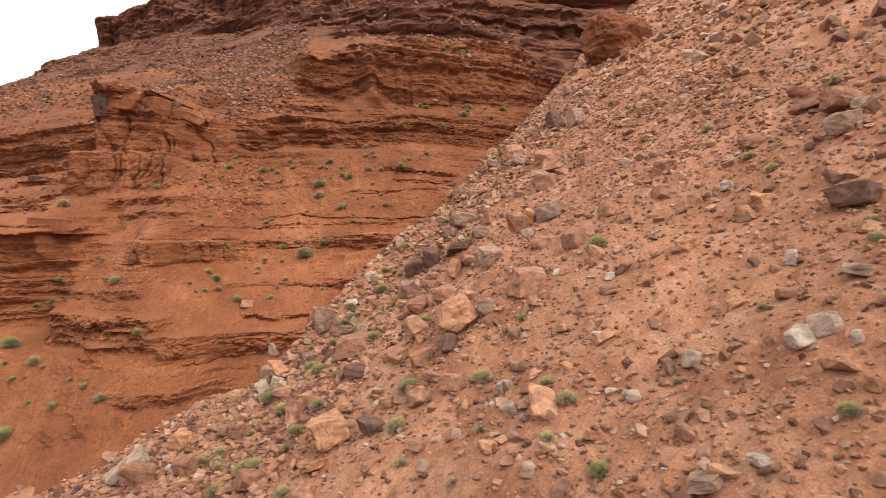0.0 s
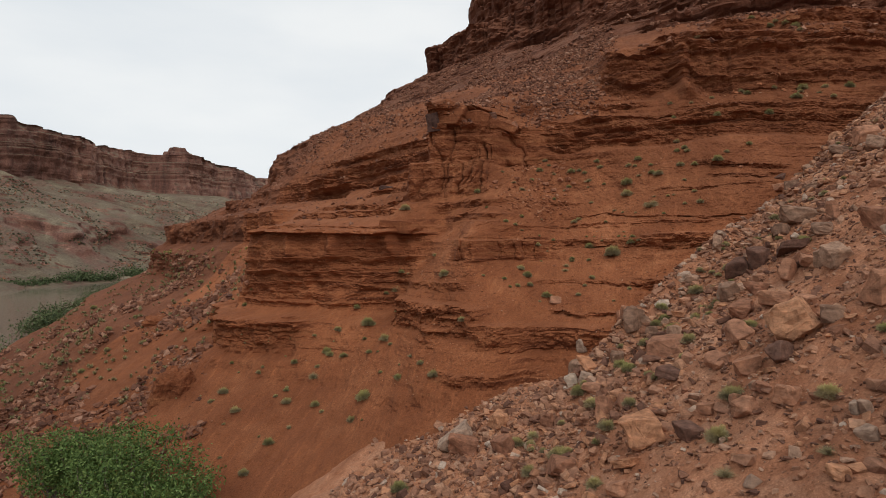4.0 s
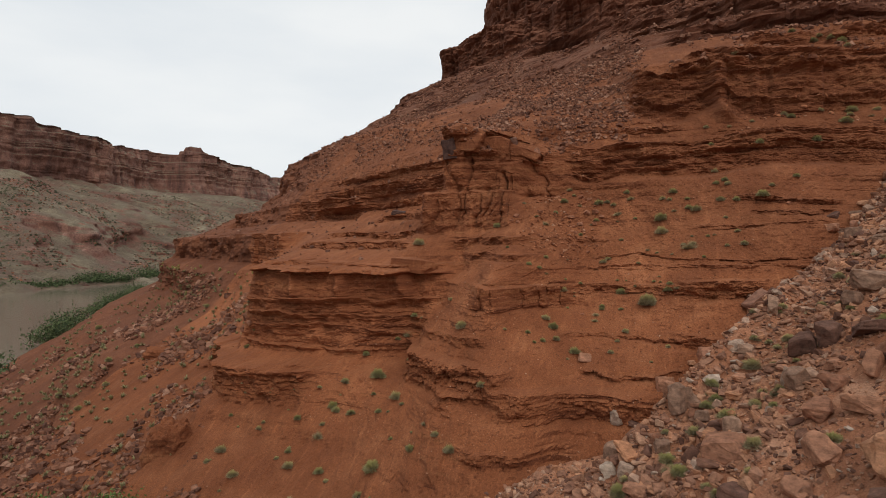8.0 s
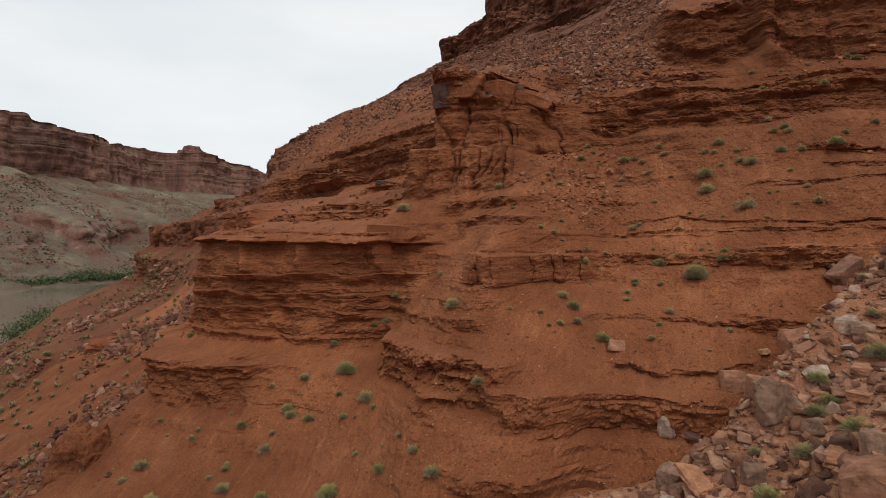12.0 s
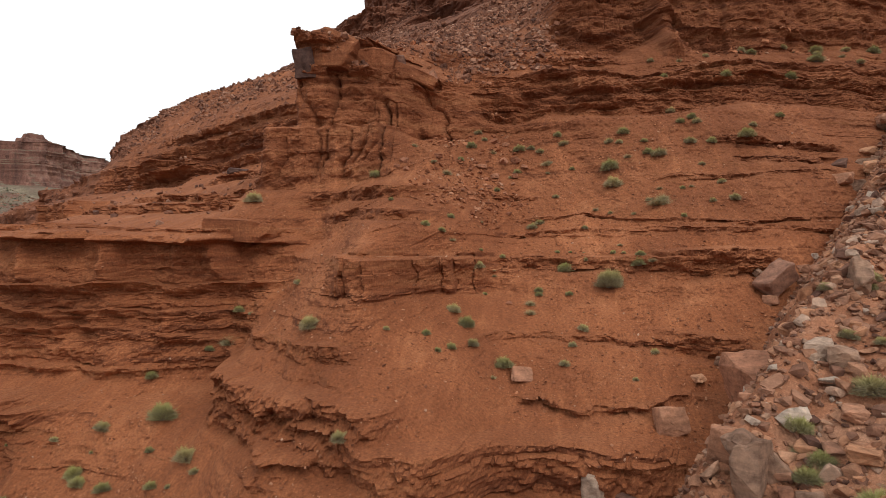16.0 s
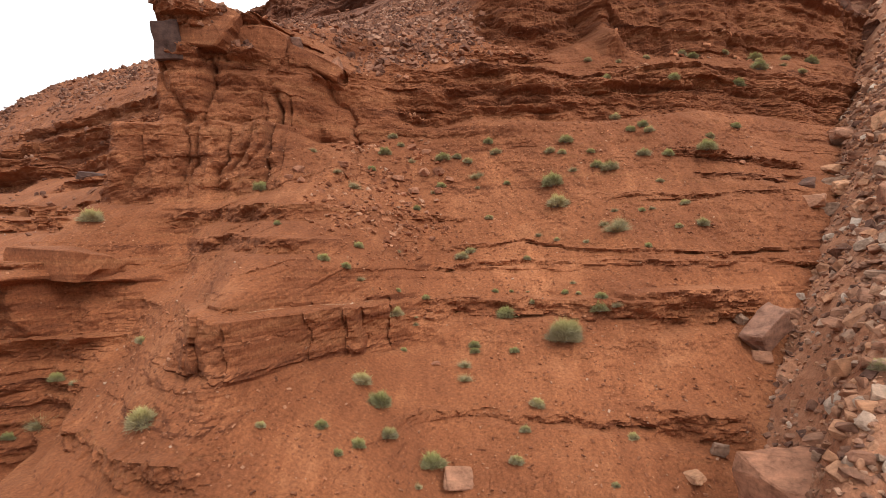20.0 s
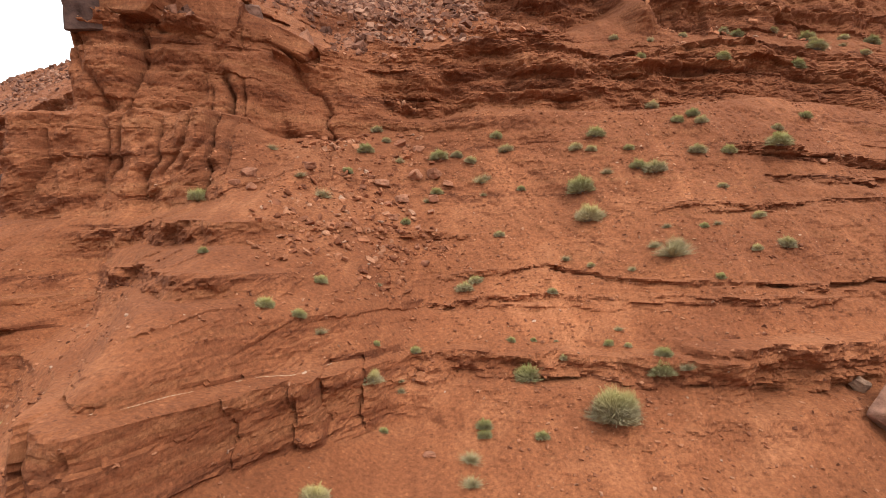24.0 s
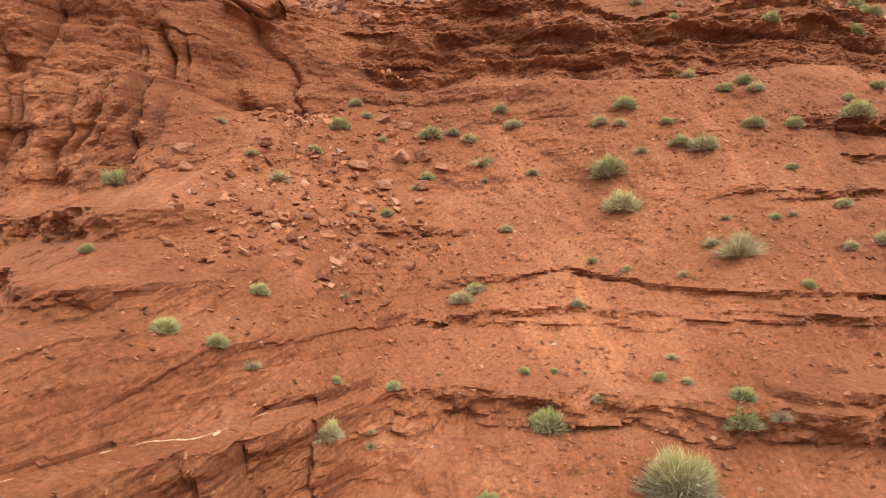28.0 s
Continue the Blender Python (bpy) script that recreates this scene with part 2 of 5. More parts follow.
contour(11.3, (-260, 253), (-150, 141), (-105, 84), (-60, 46.5), (-46, 35.8), (-42, 33), (-36, 29.2), (-30, 24.5), (-25, 20.5), (-22, 17), (-20.4, 13.5), (-19.7, 9.2), (-19, 8.5), (-17, 8.5), (-13.6, 9.6), (-11, 12), (-6, 13.7), (0, 12), (6, 12), (12, 13.2), (40, 26))
contour(14.5, (-260, 258), (-150, 162), (-105, 96), (-60, 49), (-50, 40.5), (-42, 34.5), (-36, 30.5), (-30, 26), (-25, 22.5), (-22, 19), (-20.4, 14), (-19.5, 8.9), (-15, 9.4), (-11.2, 11.4), (-9.7, 13.4), (-5, 15.2), (0, 15.2), (6, 17), (12, 17.5), (18, 19), (40, 30))
contour(16.4, (-260, 260), (-150, 166), (-105, 98), (-60, 51), (-42, 35.8), (-36, 31.5), (-30, 27), (-25, 23.5), (-22, 20), (-20.4, 15), (-19.5, 9.3), (-15, 9.9), (-12.5, 13), (-10, 16.5), (-5, 17.6), (0, 18), (6, 19.4), (12, 19.8), (18, 21), (40, 31.4))
contour(18, (-260, 262), (-150, 170), (-105, 101), (-60, 53), (-42, 37.5), (-30, 28.8), (-23, 24), (-19, 17), (-14, 15), (-9, 18.2), (-2, 19.4), (6, 20.7), (12, 21.6), (20, 23), (40, 33))
contour(27, (-260, 300), (-150, 190), (-105, 113), (-90, 90), (-78, 80), (-60, 65), (-40, 50), (-20, 41), (-6, 36.5), (-2.2, 30), (10, 28.5), (20, 29), (40, 40))
contour(36, (-260, 330), (-150, 230), (-105, 156), (-78, 104), (-60, 90), (-40, 75), (-20, 62), (0, 48), (20, 44), (40, 50), (120, 60))
contour(60, (-260, 420), (-150, 300), (-103, 172), (-80, 152), (-50, 130), (0, 100), (40, 85), (120, 80))
contour(92, (-260, 600), (-150, 430), (-114, 262), (-60, 222), (0, 185), (40, 165), (120, 140))
contour(110, (-260, 606), (-150, 438), (-112, 264), (-60, 225), (0, 188), (40, 168), (120, 143))
contour(122, (-260, 650), (-150, 500), (-97, 290), (-60, 255), (0, 220), (40, 200), (120, 175))
contour(190, (-260, 660), (-150, 520), (-94, 298), (-60, 262), (0, 228), (40, 208), (120, 183))
LEVELS = np.array([c[0] for c in CONTOURS], float)


def eased(x, xs, ys):
    """A line through the nodes whose corners are rounded, with no overshoot."""
    d = np.diff(ys) / np.diff(xs)
    k = np.zeros(len(xs))
    same = d[:-1] * d[1:] > 0
    k[1:-1] = np.where(same, 2 * d[:-1] * d[1:] / np.where(same, d[:-1] + d[1:], 1), 0)
    k[0], k[-1] = d[0], d[-1]
    i = np.clip(np.searchsorted(xs, x) - 1, 0, len(xs) - 2)
    h = xs[i + 1] - xs[i]
    t = (x - xs[i]) / h
    inside = (ys[i] * (1 + 2 * t) * (1 - t) ** 2 + k[i] * h * t * (1 - t) ** 2 + ys[i + 1] * t * t * (3 - 2 * t) - k[i + 1] * h * t * t * (1 - t))
    return np.where(t < 0, ys[0] + k[0] * (x - xs[0]), np.where(t > 1, ys[-1] + k[-1] * (x - xs[-1]), inside))


# hard beds: bottom, top, left end, right end, how far the bed stands out, how far its lip overhangs (0 to 1)
HARD_BEDS = (
    (12.2, 15.7, -8.0, 40, 0.35, 0.1),
    (15.2, 16.1, -4.0, 40, 0.5, 0.4),
    (13.9, 14.6, -6.0, 40, 0.25, 0.4),
    (12.6, 13.2, -8.0, 3.5, 0.3, 0.5),
    (19.2, 24.8, -2.2, 40, 1.2, 0.3),
    (24.0, 24.8, -2.2, 40, 0.9, 0.6),
    (20.6, 21.3, -2.2, 40, 0.5, 0.5),
    (25.8, 26.6, 2.0, 40, 0.8, 0.5),
    (27.4, 28.2, 4.0, 40, 0.9, 0.5),
    (29.2, 31.0, 11.0, 40, 1.6, 0.5),
    (17.2, 17.9, -4, 3.5, 0.45, 0.4),
    (0.2, 1.95, -13, -6, 0.65, 0.05),
    (1.15, 1.95, -6, 4.0, 0.28, 0.12),
    (0.9, 2.4, 3.4, 9, 0.6, 0.45),
    (-4.6, 2.75, -37, -17.6, 0.35, 0.0),
    (2.8, 3.6, -36.8, -17.0, 2.0, 0.15),
    (-0.05, 0.45, -36.8, -17.8, 0.6, 0.5),
    (-1.25, -0.8, -36.8, -18.4, 0.55, 0.5),
    (-4.5, -3.95, -37, -23, 0.6, 0.5),
    (-2.7, -2.2, -37.2, -21, 0.55, 0.5),
    (-8.6, -5.3, -47, -27, 0.7, 0.2),
    (-6.2, -5.3, -47, -26, 0.9, 0.3),
    (-6.3, -4.5, -8.6, 1.2, 0.5, 0.3),
    (-6.4, -5.0, -13.2, -11.2, 0.7, 0.3),
    (-5.4, -3.2, -19.0, -8.5, 0.4, 0.15),
    (-8.6, -7.6, -10, -4, 0.2, 0.2),
    (-4.1, -3.75, -4.5, 3.5, 0.3, 0.5),
    (-2.6, -1.9, -17, -10, 0.35, 0.3),
    (3.2, 3.45, -5, 14, 0.16, 0.6),
    (4.0, 4.2, -4, 14, 0.14, 0.6),
    (3.7, 4.4, -16, -9, 0.2, 0.2),
    (5.0, 5.8, -18, -9.5, 0.25, 0.2),
    (5.3, 5.6, -9, -3, 0.18, 0.5),
    (6.6, 6.85, 4, 14, 0.16, 0.5),
    (8.6, 9.1, 8, 16, 0.45, 0.5),
    (7.6, 8.0, 8.5, 16, 0.4, 0.5),
    (-1.9, -1.6, -6, 6, 0.15, 0.5),
    (-2.4, -1.4, 2.5, 5.5, 0.3, 0.3),
    (6.6, 10.5, -22, -12.5, 0.4, 0.0),
    (11.2, 13.5, -19.6, -12.5, 0.4, 0.0),
    (10.2, 13.6, -12.5, -8.4, 0.6, 0.0),
    (13.9, 16.8, -20, -13.6, 1.1, 0.35),
    (13.6, 14.6, -14, -8.8, 0.7, 0.4),
    (4.6, 5.4, -40, -22, 0.6, 0.3),
    (6.1, 6.9, -40, -22, 0.5, 0.3),
    (8.0, 8.8, -34, -22.5, 0.3, 0.4),
    (10.2, 11.2, -52, -23, 1.2, 0.4),
    (12.2, 14.0, -52, -23, 1.5, 0.5),
    (15.0, 15.8, -52, -23, 0.9, 0.5),
    (2.0, 7.0, -112, -48, 1.6, 0.4),
    (9.0, 12.5, -92, -40, 1.4, 0.4),
    (33.0, 35.5, 2.0, 120, 2.2, 0.5),
    (38.5, 42.0, -4.0, 120, 3.0, 0.4),
    (46.0, 48.5, -20, 120, 2.5, 0.4),
    (54.0, 58.0, -40, 120, 3.0, 0.4),
    (92.0, 110.0, -117, 160, 4.0, 0.3),
    (122.0, 190.0, -98, 160, 5.0, 0.3),
)
# how far the high cliff's lip rises and falls along it
LIP_X = np.array([-8.0, -2.0, 1.8, 5.0, 7.2, 9.0, 14.5, 23.0, 40.0])
LIP_UP = np.array([0.8, 0.8, -0.6, 0.3, 1.1, -0.3, -0.9, 0.0, 1.0])


def face(x, z):
    """How far north the hillside stands at x and height z."""
    x, z = np.broadcast_arrays(np.asarray(x, float), np.asarray(z, float))
    rows = np.array([eased(x[:, 0] if x.ndim > 1 else x, xs, ys) for _, xs, ys in CONTOURS])
    warp = z + 0.35 * vnoise(x / 9, z * 0 + 3.3, 5)
    lips = 0.0 * z
    x1 = x[:, :1] if x.ndim > 1 else x
    fine = 0.075 * fbm(x / 0.8, z / 0.6, 4, 8, 0.55)
    hard = 0.0 * z
    for lo, hi, start, end, lip, hang in HARD_BEDS:
        w = window(x1, start, end, 1.2 if hi < 50 else 6.0)
        if not w.any():
            continue
        zz = z + (0.28 if hi - lo > 0.6 else 0.4) * fbm(x1 / 7, x1 * 0 + lo * 2.3, 4, 7) + fine
        if 12 < lo < 16.5 and end == 40 or lo == 12.6:
            zz = zz + 0.9 * np.exp(-((x1 + 5.5) / 2.2) ** 2) + 0.5 * np.exp(-((x1 - 0.5) / 4) ** 2) - 0.4 * smooth(5, 9, x1)
        if 19 < lo < 31:
            zz = zz - eased(x1, LIP_X, LIP_UP) * (1 if lo < 25 else 0.6) + (0.0 if lo < 25 else 1.2) * ((x1 - 9) / 12) ** 2 * (x1 < 21)
        mid, half = (lo + hi) / 2, (hi - lo) / 2
        inside = smooth(lo - half * 0.3, lo + half * 0.1, zz) * (1 - smooth(hi - half * 0.05, hi + half * 0.12, zz))
        pull = (zz - mid) * 0.8
        warp = warp - w * inside * pull
        over = 1 - hang + hang * smooth(lo, hi, zz)
        rag = fbm(x1 / 3.0, x1 * 0 + lo * 3.7, 4, 9)
        gap = smooth(-0.1, 0.45, rag) if hi - lo < 0.6 and lip < 0.5 else 0.35 + 0.65 * smooth(-0.55, 0.0, rag)
        lips = lips + lip * w * inside * over * gap
        hard = np.maximum(hard, w * inside)
    i = np.clip(np.searchsorted(LEVELS, warp) - 1, 0, len(LEVELS) - 2)
    t = (warp - LEVELS[i]) / (LEVELS[i + 1] - LEVELS[i])
    col = np.broadcast_to(np.arange(x.shape[0])[:, None], x.shape) if x.ndim > 1 else np.arange(len(x))
    y = rows[i, col] * (1 - t) + rows[i + 1, col] * t
    flank = 4.2 * window(x, -150, -58, 14) * window(z, -14, 40, 5)
    buttress = 1.7 * np.exp(-((x - 7.3 + 0.12 * (z - 22)) / 0.9) ** 2) * window(z, 18.4, 25.5, 0.8)
    return y - lips - flank - buttress, hard


def beds(x, z, hard):
    """Thin level beds that stand out or weather back, jointed faces in them, and lumpy soil."""
    dip = 0.3 * vnoise(x / 13, x * 0 + 2.2, 21) + 0.12 * vnoise(x / 3.7, x * 0 + 4.4, 22)
    zz = z + dip + 0.085 * fbm(x / 0.7, z / 0.5, 4, 23, 0.6)
    massive = window(x, -12.5, -5.5, 0.6) * window(z, 0.3, 1.9, 0.12) + 0.95 * window(x, -22, -8.8, 0.8) * window(z, 6.4, 14.0, 0.4) + 0.85 * window(x, -38, -17.5, 0.8) * window(z, 0.4, 2.9, 0.2) + 0.4 * window(x, -38, -17.5, 0.8) * window(z, -5, 0.4, 0.2) + 0.5 * window(x, -4, 60, 1.0) * window(z, 18.5, 33, 0.5) + 0.3 * window(x, -9, 60, 1.0) * window(z, 11.8, 16.5, 0.4)
    rocky = window(x + 0.5 * z, -20, -6.5, 1.8) * window(z, 2.2, 7.8, 0.5)
    broken = window(x, -19, -8.5, 1.5) * window(z, -5.6, -2.6, 0.4)
    bare = 0.6 * smooth(0.05, 0.55, fbm(x / 6, z / 1.1, 4, 41))
    bare = np.maximum(bare, 0.6 * rocky * smooth(-0.5, 0.3, fbm(x / 2.6, z / 1.1, 4, 47)))
    bare = np.maximum(bare, 0.5 * broken * smooth(-0.35, 0.3, fbm(x / 2.2, z / 0.9, 4, 49)))
    talus = 0.85 * window(x + 0.35 * z, -19, -6.4, 1.6) * window(z, 2.4, 8.4, 0.7)
    show = (0.1 + hard * (0.6 + 0.4 * smooth(-0.3, 0.4, fbm(x / 5, z / 1.2, 3, 43))) + 0.62 * bare * (1 - hard)) * (1 - 0.86 * np.clip(massive, 0, 1)) * (1 - talus)
    y = 0.0 * z
    slant = z - 0.42 * x + 0.5 * vnoise(x / 5, z / 5, 24) + 0.06 * fbm(x / 0.9, z / 0.5, 3, 23)
    for level, shown, along, layers in ((zz, show, x, ((0.86, 9.0, 31, 0.26), (0.4, 5.0, 33, 0.22), (0.19, 2.6, 35, 0.14))),
                                        (slant, talus * (0.25 + 0.75 * smooth(-0.3, 0.4, fbm(x / 3, z / 1.5, 3, 48))), x + 0.3 * z, ((0.95, 5.0, 37, 0.26), (0.36, 2.4, 39, 0.18)))):
        for step, reach, seed, amount in layers:
            u = level / step + 0.7 * vnoise(level / (step * 2.3), level * 0 + seed, seed)
            row = np.floor(u)
            shift = hashed(row, row * 0, seed) * 7
            out = 0.5 * hashed(row, row * 0, seed + 5) + 0.6 * vnoise(along / reach + shift, row * 3.7, seed + 1) + 0.2 * vnoise(along / (0.13 * reach) + shift, row * 1.3, seed + 2)
            y = y - out * (1 - 0.4 * (1 - (u - row)) * (out > 0)) * amount * shown
    row = np.floor(zz / 1.25)
    y = y - hard * (1 - 0.5 * massive) * 0.34 * vnoise(x / 1.5 + 6 * hashed(row, row * 0, 52), row * 5.1, 53)
    y = y + fbm(x / 4.0, z / 4.0, 4, 51, 0.55) * (0.4 + 0.15 * hard)
    y = y + (hard + 0.6 * broken) * (1 - 0.6 * massive) * 0.2 * fbm(x / 0.9, z / 0.6, 5, 54, 0.65)
    soft = 1 - 0.75 * hard
    gully = np.abs(fbm(x / 2.1 + 0.15 * z, z / 7, 3, 55))
    y = y + soft * (0.1 * fbm(x / 0.9, z / 0.9, 5, 57, 0.62) + 0.06 * np.abs(vnoise(x / 0.26, z / 0.2, 58)) + 0.035 * fbm(x / 0.34, z / 0.26, 2, 60) - 0.14 * gully)
    y = y + massive * (0.07 + 0.12 * window(x, -8.9, -5.6, 0.4) * window(z, 0, 2, 0.2)) * fbm(x / 0.6, z / 0.5, 5, 59, 0.6)
    cap = window(x, -19.6, -10, 0.6) * window(z, 14.1 - 0.25 * np.clip(x + 14, 0, 9), 17.0, 0.15)
    row = np.floor((zz + 0.3 * x) / 0.95)
    block = np.floor(x / 1.5 + 5 * hashed(row, row * 0, 44) + 0.3 * vnoise(x / 0.8, z / 0.6, 46))
    y = y - cap * 0.45 * hashed(row, block, 45)
    for at, wide in ((-25.9, 0.45), (-20.5, 0.5), (-30.5, 0.5)):
        y = y - 0.95 * np.exp(-((x - at - 0.15 * (2.8 - z)) / wide) ** 2) * window(z, 0.4, 2.9, 0.25)
    for at in (-14.5, -13.7, -12.3):
        y = y + 0.28 * np.exp(-((x - at - 0.8 * vnoise(z / 1.9, z * 0 + at, 70)) / (0.06 + 0.1 * np.abs(vnoise(z / 0.8, z * 0 + at, 73)))) ** 2) * window(z, 7.8, 11.2 + 0.2 * at % 1.7, 0.3)
    ledge = window(x, -12.2, -5.6, 0.5) * window(z, 0.1, 2.0, 0.1)
    number = 0.0 * x
    for at, deep in ((-11.4, 0.05), (-10.4, 0.06), (-8.7, 0.12), (-7.6, 0.07), (-7.1, 0.16), (-6.2, 0.08)):
        lean = x + 0.12 * z + 0.15 * vnoise(z / 0.5, z * 0 + at, 72)
        number = number + (lean > at)
        y = y + ledge * deep * np.exp(-((lean - at) / 0.1) ** 2)
    y = y - ledge * 0.32 * hashed(number, number * 0 + 3, 71)
    flutes = window(x, -21.6, -8.8, 0.8) * window(z, 6.8, 14.0, 0.5)
    cleft = vnoise(x / 1.25 + 0.35 * vnoise(x / 2, z / 2.2, 65) + 0.15 * vnoise(x / 0.5, z / 0.6, 67), z / 8, 61)
    y = y + flutes * (0.42 * (1 - np.abs(cleft)) ** 7 - 0.42 * np.abs(cleft) + 0.25 * np.abs(vnoise(x / 3.1, z / 13, 64)))
    row = np.floor(zz / 1.25)
    joint = np.abs(((x / 1.7 + 9 * hashed(row, row * 0, 66) + 0.5 * vnoise(x / 1.5, row, 68)) % 1.0) - 0.5)
    y = y + hard * 0.09 * (1 - smooth(0.0, 0.05, joint)) * smooth(-0.2, 0.4, vnoise(x / 3, row * 1.7, 69))
    return y


def surface(x, z):
    """The hillside with its relief: finely bedded round the gully, coarser far off."""
    y, hard = face(x, z)
    near = window(x, -62, 60, 6.0) * (1 - smooth(31, 37, z)) * smooth(-30, -24, z)
    far = fbm(x / 16, z / 6, 6, 81, 0.6) * (1.2 + 0.012 * np.abs(y)) + hard * 3.0 * np.abs(vnoise(x / 7, z / 60, 83)) * smooth(50, 90, z)
    zz = z + 0.8 * vnoise(x / 25, x * 0 + 1.1, 85) + 0.3 * fbm(x / 5, z / 4, 3, 86)
    for step, seed, amount in ((2.6, 87, 1.3), (1.1, 88, 0.7)):
        row = np.floor(zz / step)
        far = far - amount * (0.25 + 0.75 * hard) * (1 - smooth(70, 90, z)) * (hashed(row, row * 0, seed) + 0.8 * vnoise(x / 16 + row * 5.3, row * 3.7, seed)) * smooth(-20, -2, x)
    return y + near * beds(x, z, hard) + (1 - near) * far


def sheet(name, px, py, pz, mat, flip=False, crisp=False):
    """One mesh from a grid of places."""
    nu, nv = px.shape
    verts = np.stack([px, py, pz], -1).reshape(-1, 3)
    k = (np.arange(nu - 1)[:, None] * nv + np.arange(nv - 1)).ravel()
    quads = np.stack([k, k + nv, k + nv + 1, k + 1], -1)
    if flip:
        quads = quads[:, ::-1]
    me = bpy.data.meshes.new(name)
    me.vertices.add(len(verts))
    me.vertices.foreach_set("co", verts.ravel())
    me.loops.add(quads.size)
    me.loops.foreach_set("vertex_index", quads.ravel())
    me.polygons.add(len(quads))
    me.polygons.foreach_set("loop_start", np.arange(0, quads.size, 4))
    me.update(calc_edges=True)
    if crisp:
        me.shade_flat()
    me.materials.append(mat)
    return new(name, me)


def steps(*stretches):
    """Spacings along an axis: (start, end, step) stretch by stretch."""
    parts = [np.linspace(a, b, max(2, int(round((b - a) / d))), endpoint=False) for a, b, d in stretches]
    return np.concatenate(parts + [[stretches[-1][1]]])


def hill_sheet(name, xs, zs, mat, back=0.0):
    hx, hz = np.meshgrid(xs, zs, indexing="ij")
    return sheet(name, hx, surface(hx, hz) + back, hz, mat, crisp=True)


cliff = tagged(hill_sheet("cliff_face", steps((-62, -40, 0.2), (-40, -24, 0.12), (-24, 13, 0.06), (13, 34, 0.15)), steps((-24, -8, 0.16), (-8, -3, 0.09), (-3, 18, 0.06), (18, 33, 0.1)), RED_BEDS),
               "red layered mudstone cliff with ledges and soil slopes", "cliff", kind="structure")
tagged(hill_sheet("upper_slope", steps((-260, -110, 1.5), (-110, 60, 0.6), (60, 160, 1.5)), steps((32.4, 60, 0.35), (60, 130, 0.6), (130, 190, 1.2)), FAR_BEDS, 0.2),
       "high rubble slope under dark sandstone cliffs", "cliff", kind="structure")
tagged(hill_sheet("far_flank", steps((-260, -110, 1.2), (-110, -61.5, 0.4)), steps((-34, 33, 0.4)), FLANK, 0.2),
       "bare red flank of the hill running down to the river", "hill", kind="structure")
tagged(hill_sheet("east_flank", steps((33.5, 160, 1.0)), steps((-34, 33, 0.5)), FAR_BEDS, 0.2),
       "slope behind the scree", "hill", kind="structure")


def scree(x, y):
    side = 0.585 * (y + 12) - 0.81 * (x - 1.5 - 1.1 * smooth(-13, -6, y))
    rim = 1.3 * np.exp(-((side + 0.9) / 1.2) ** 2) * window(y, -15, -4, 2.0) - 3.0 * smooth(-1.6, 3.6, side) * smooth(-13, -9, y)
    toe = 0.33 * np.clip(-2.5 - x, 0, 12) * window(y, -40, -11, 3.0)
    return 0.62 * x + 0.2 * y - 3.4 + rim + toe + 0.5 * fbm(x / 7, y / 7, 4, 91) + 0.14 * fbm(x / 0.9, y / 0.9, 4, 95, 0.6)


sx, sy = np.meshgrid(steps((-24, 30, 0.28), (30, 60, 0.6), (60, 220, 2)), steps((-120, -62, 1.0), (-62, 24, 0.28), (24, 60, 0.5), (60, 160, 2)), indexing="ij")
tagged(sheet("scree_slope", sx, sy, scree(sx, sy), SCREE, crisp=True), "dusty orange scree slope strewn with broken rock", "slope", kind="structure")

# ---- river, far bank and the mesa beyond ----
WATER, wnn, wll, wb = material("silty_river_water", 0.12)
wb.inputs["Base Color"].default_value = (0.2, 0.16, 0.12, 1)
wb.inputs["Specular IOR Level"].default_value = 0.5
rip = tex(wnn, wll, 0.6, 4, 0.6, (1, 0.4, 1))
bumped(wnn, wll, wb, rip.outputs["Fac"], 0.06, 0.2)
gx, gy = np.meshgrid(np.linspace(-520, 60, 30), np.linspace(-900, 1800, 60), indexing="ij")
tagged(sheet("river", gx, gy, gx * 0 - 28.0, WATER), "wide brown silty river with a smooth surface", "river", kind="structure")

MESA = hill_material("far_mesa_rock", 14.0, (0.11, 0.062, 0.052), (0.25, 0.122, 0.09), (0.38, 0.195, 0.135), (0.195, 0.148, 0.102), (0.295, 0.238, 0.155), (1.2, 1.2, 0.2), 0.17)
gy, gz = np.meshgrid(steps((-600, 250, 10), (250, 1150, 2.6), (1150, 2200, 12)), steps((-30, 88, 1.8), (88, 192, 0.9)), indexing="ij")
rim = np.interp(gy, [-600, 420, 560, 640, 690, 830, 1050, 1500, 2200], [186, 172, 161, 157, 168, 171, 152, 160, 160])
wall = smooth(91, 98, gz)
level = gz + 3 * fbm(gy / 70, gy * 0, 3, 103)
mx = -455 - np.clip(gz + 26, -20, 121) * 2.65 - np.clip(gz - 95, 0, 120) * 0.12
mx = mx - sum(deep * smooth(at, at + 2, level) for at, deep in ((114, 0.6), (133, 1.5), (141, 0.6), (149, 0.8), (156, 0.6)))
mx = mx - 60 * window(gy, 640, 800, 30) * smooth(60, 110, gz)
mx = mx + fbm(gy / 150, gz / 160, 5, 101, 0.5) * 20 + wall * (2.2 * hashed(np.floor(level / 3.2), gy * 0, 105) * smooth(126, 134, gz) + 0.9 * hashed(np.floor(level / 1.8), gy * 0, 106) + 14 * np.abs(vnoise(gy / 26, gz / 260, 117)) + 7 * np.abs(vnoise(gy / 9, gz / 140, 118)) + 3 * fbm(gy / 12, gz / 14, 4, 119))
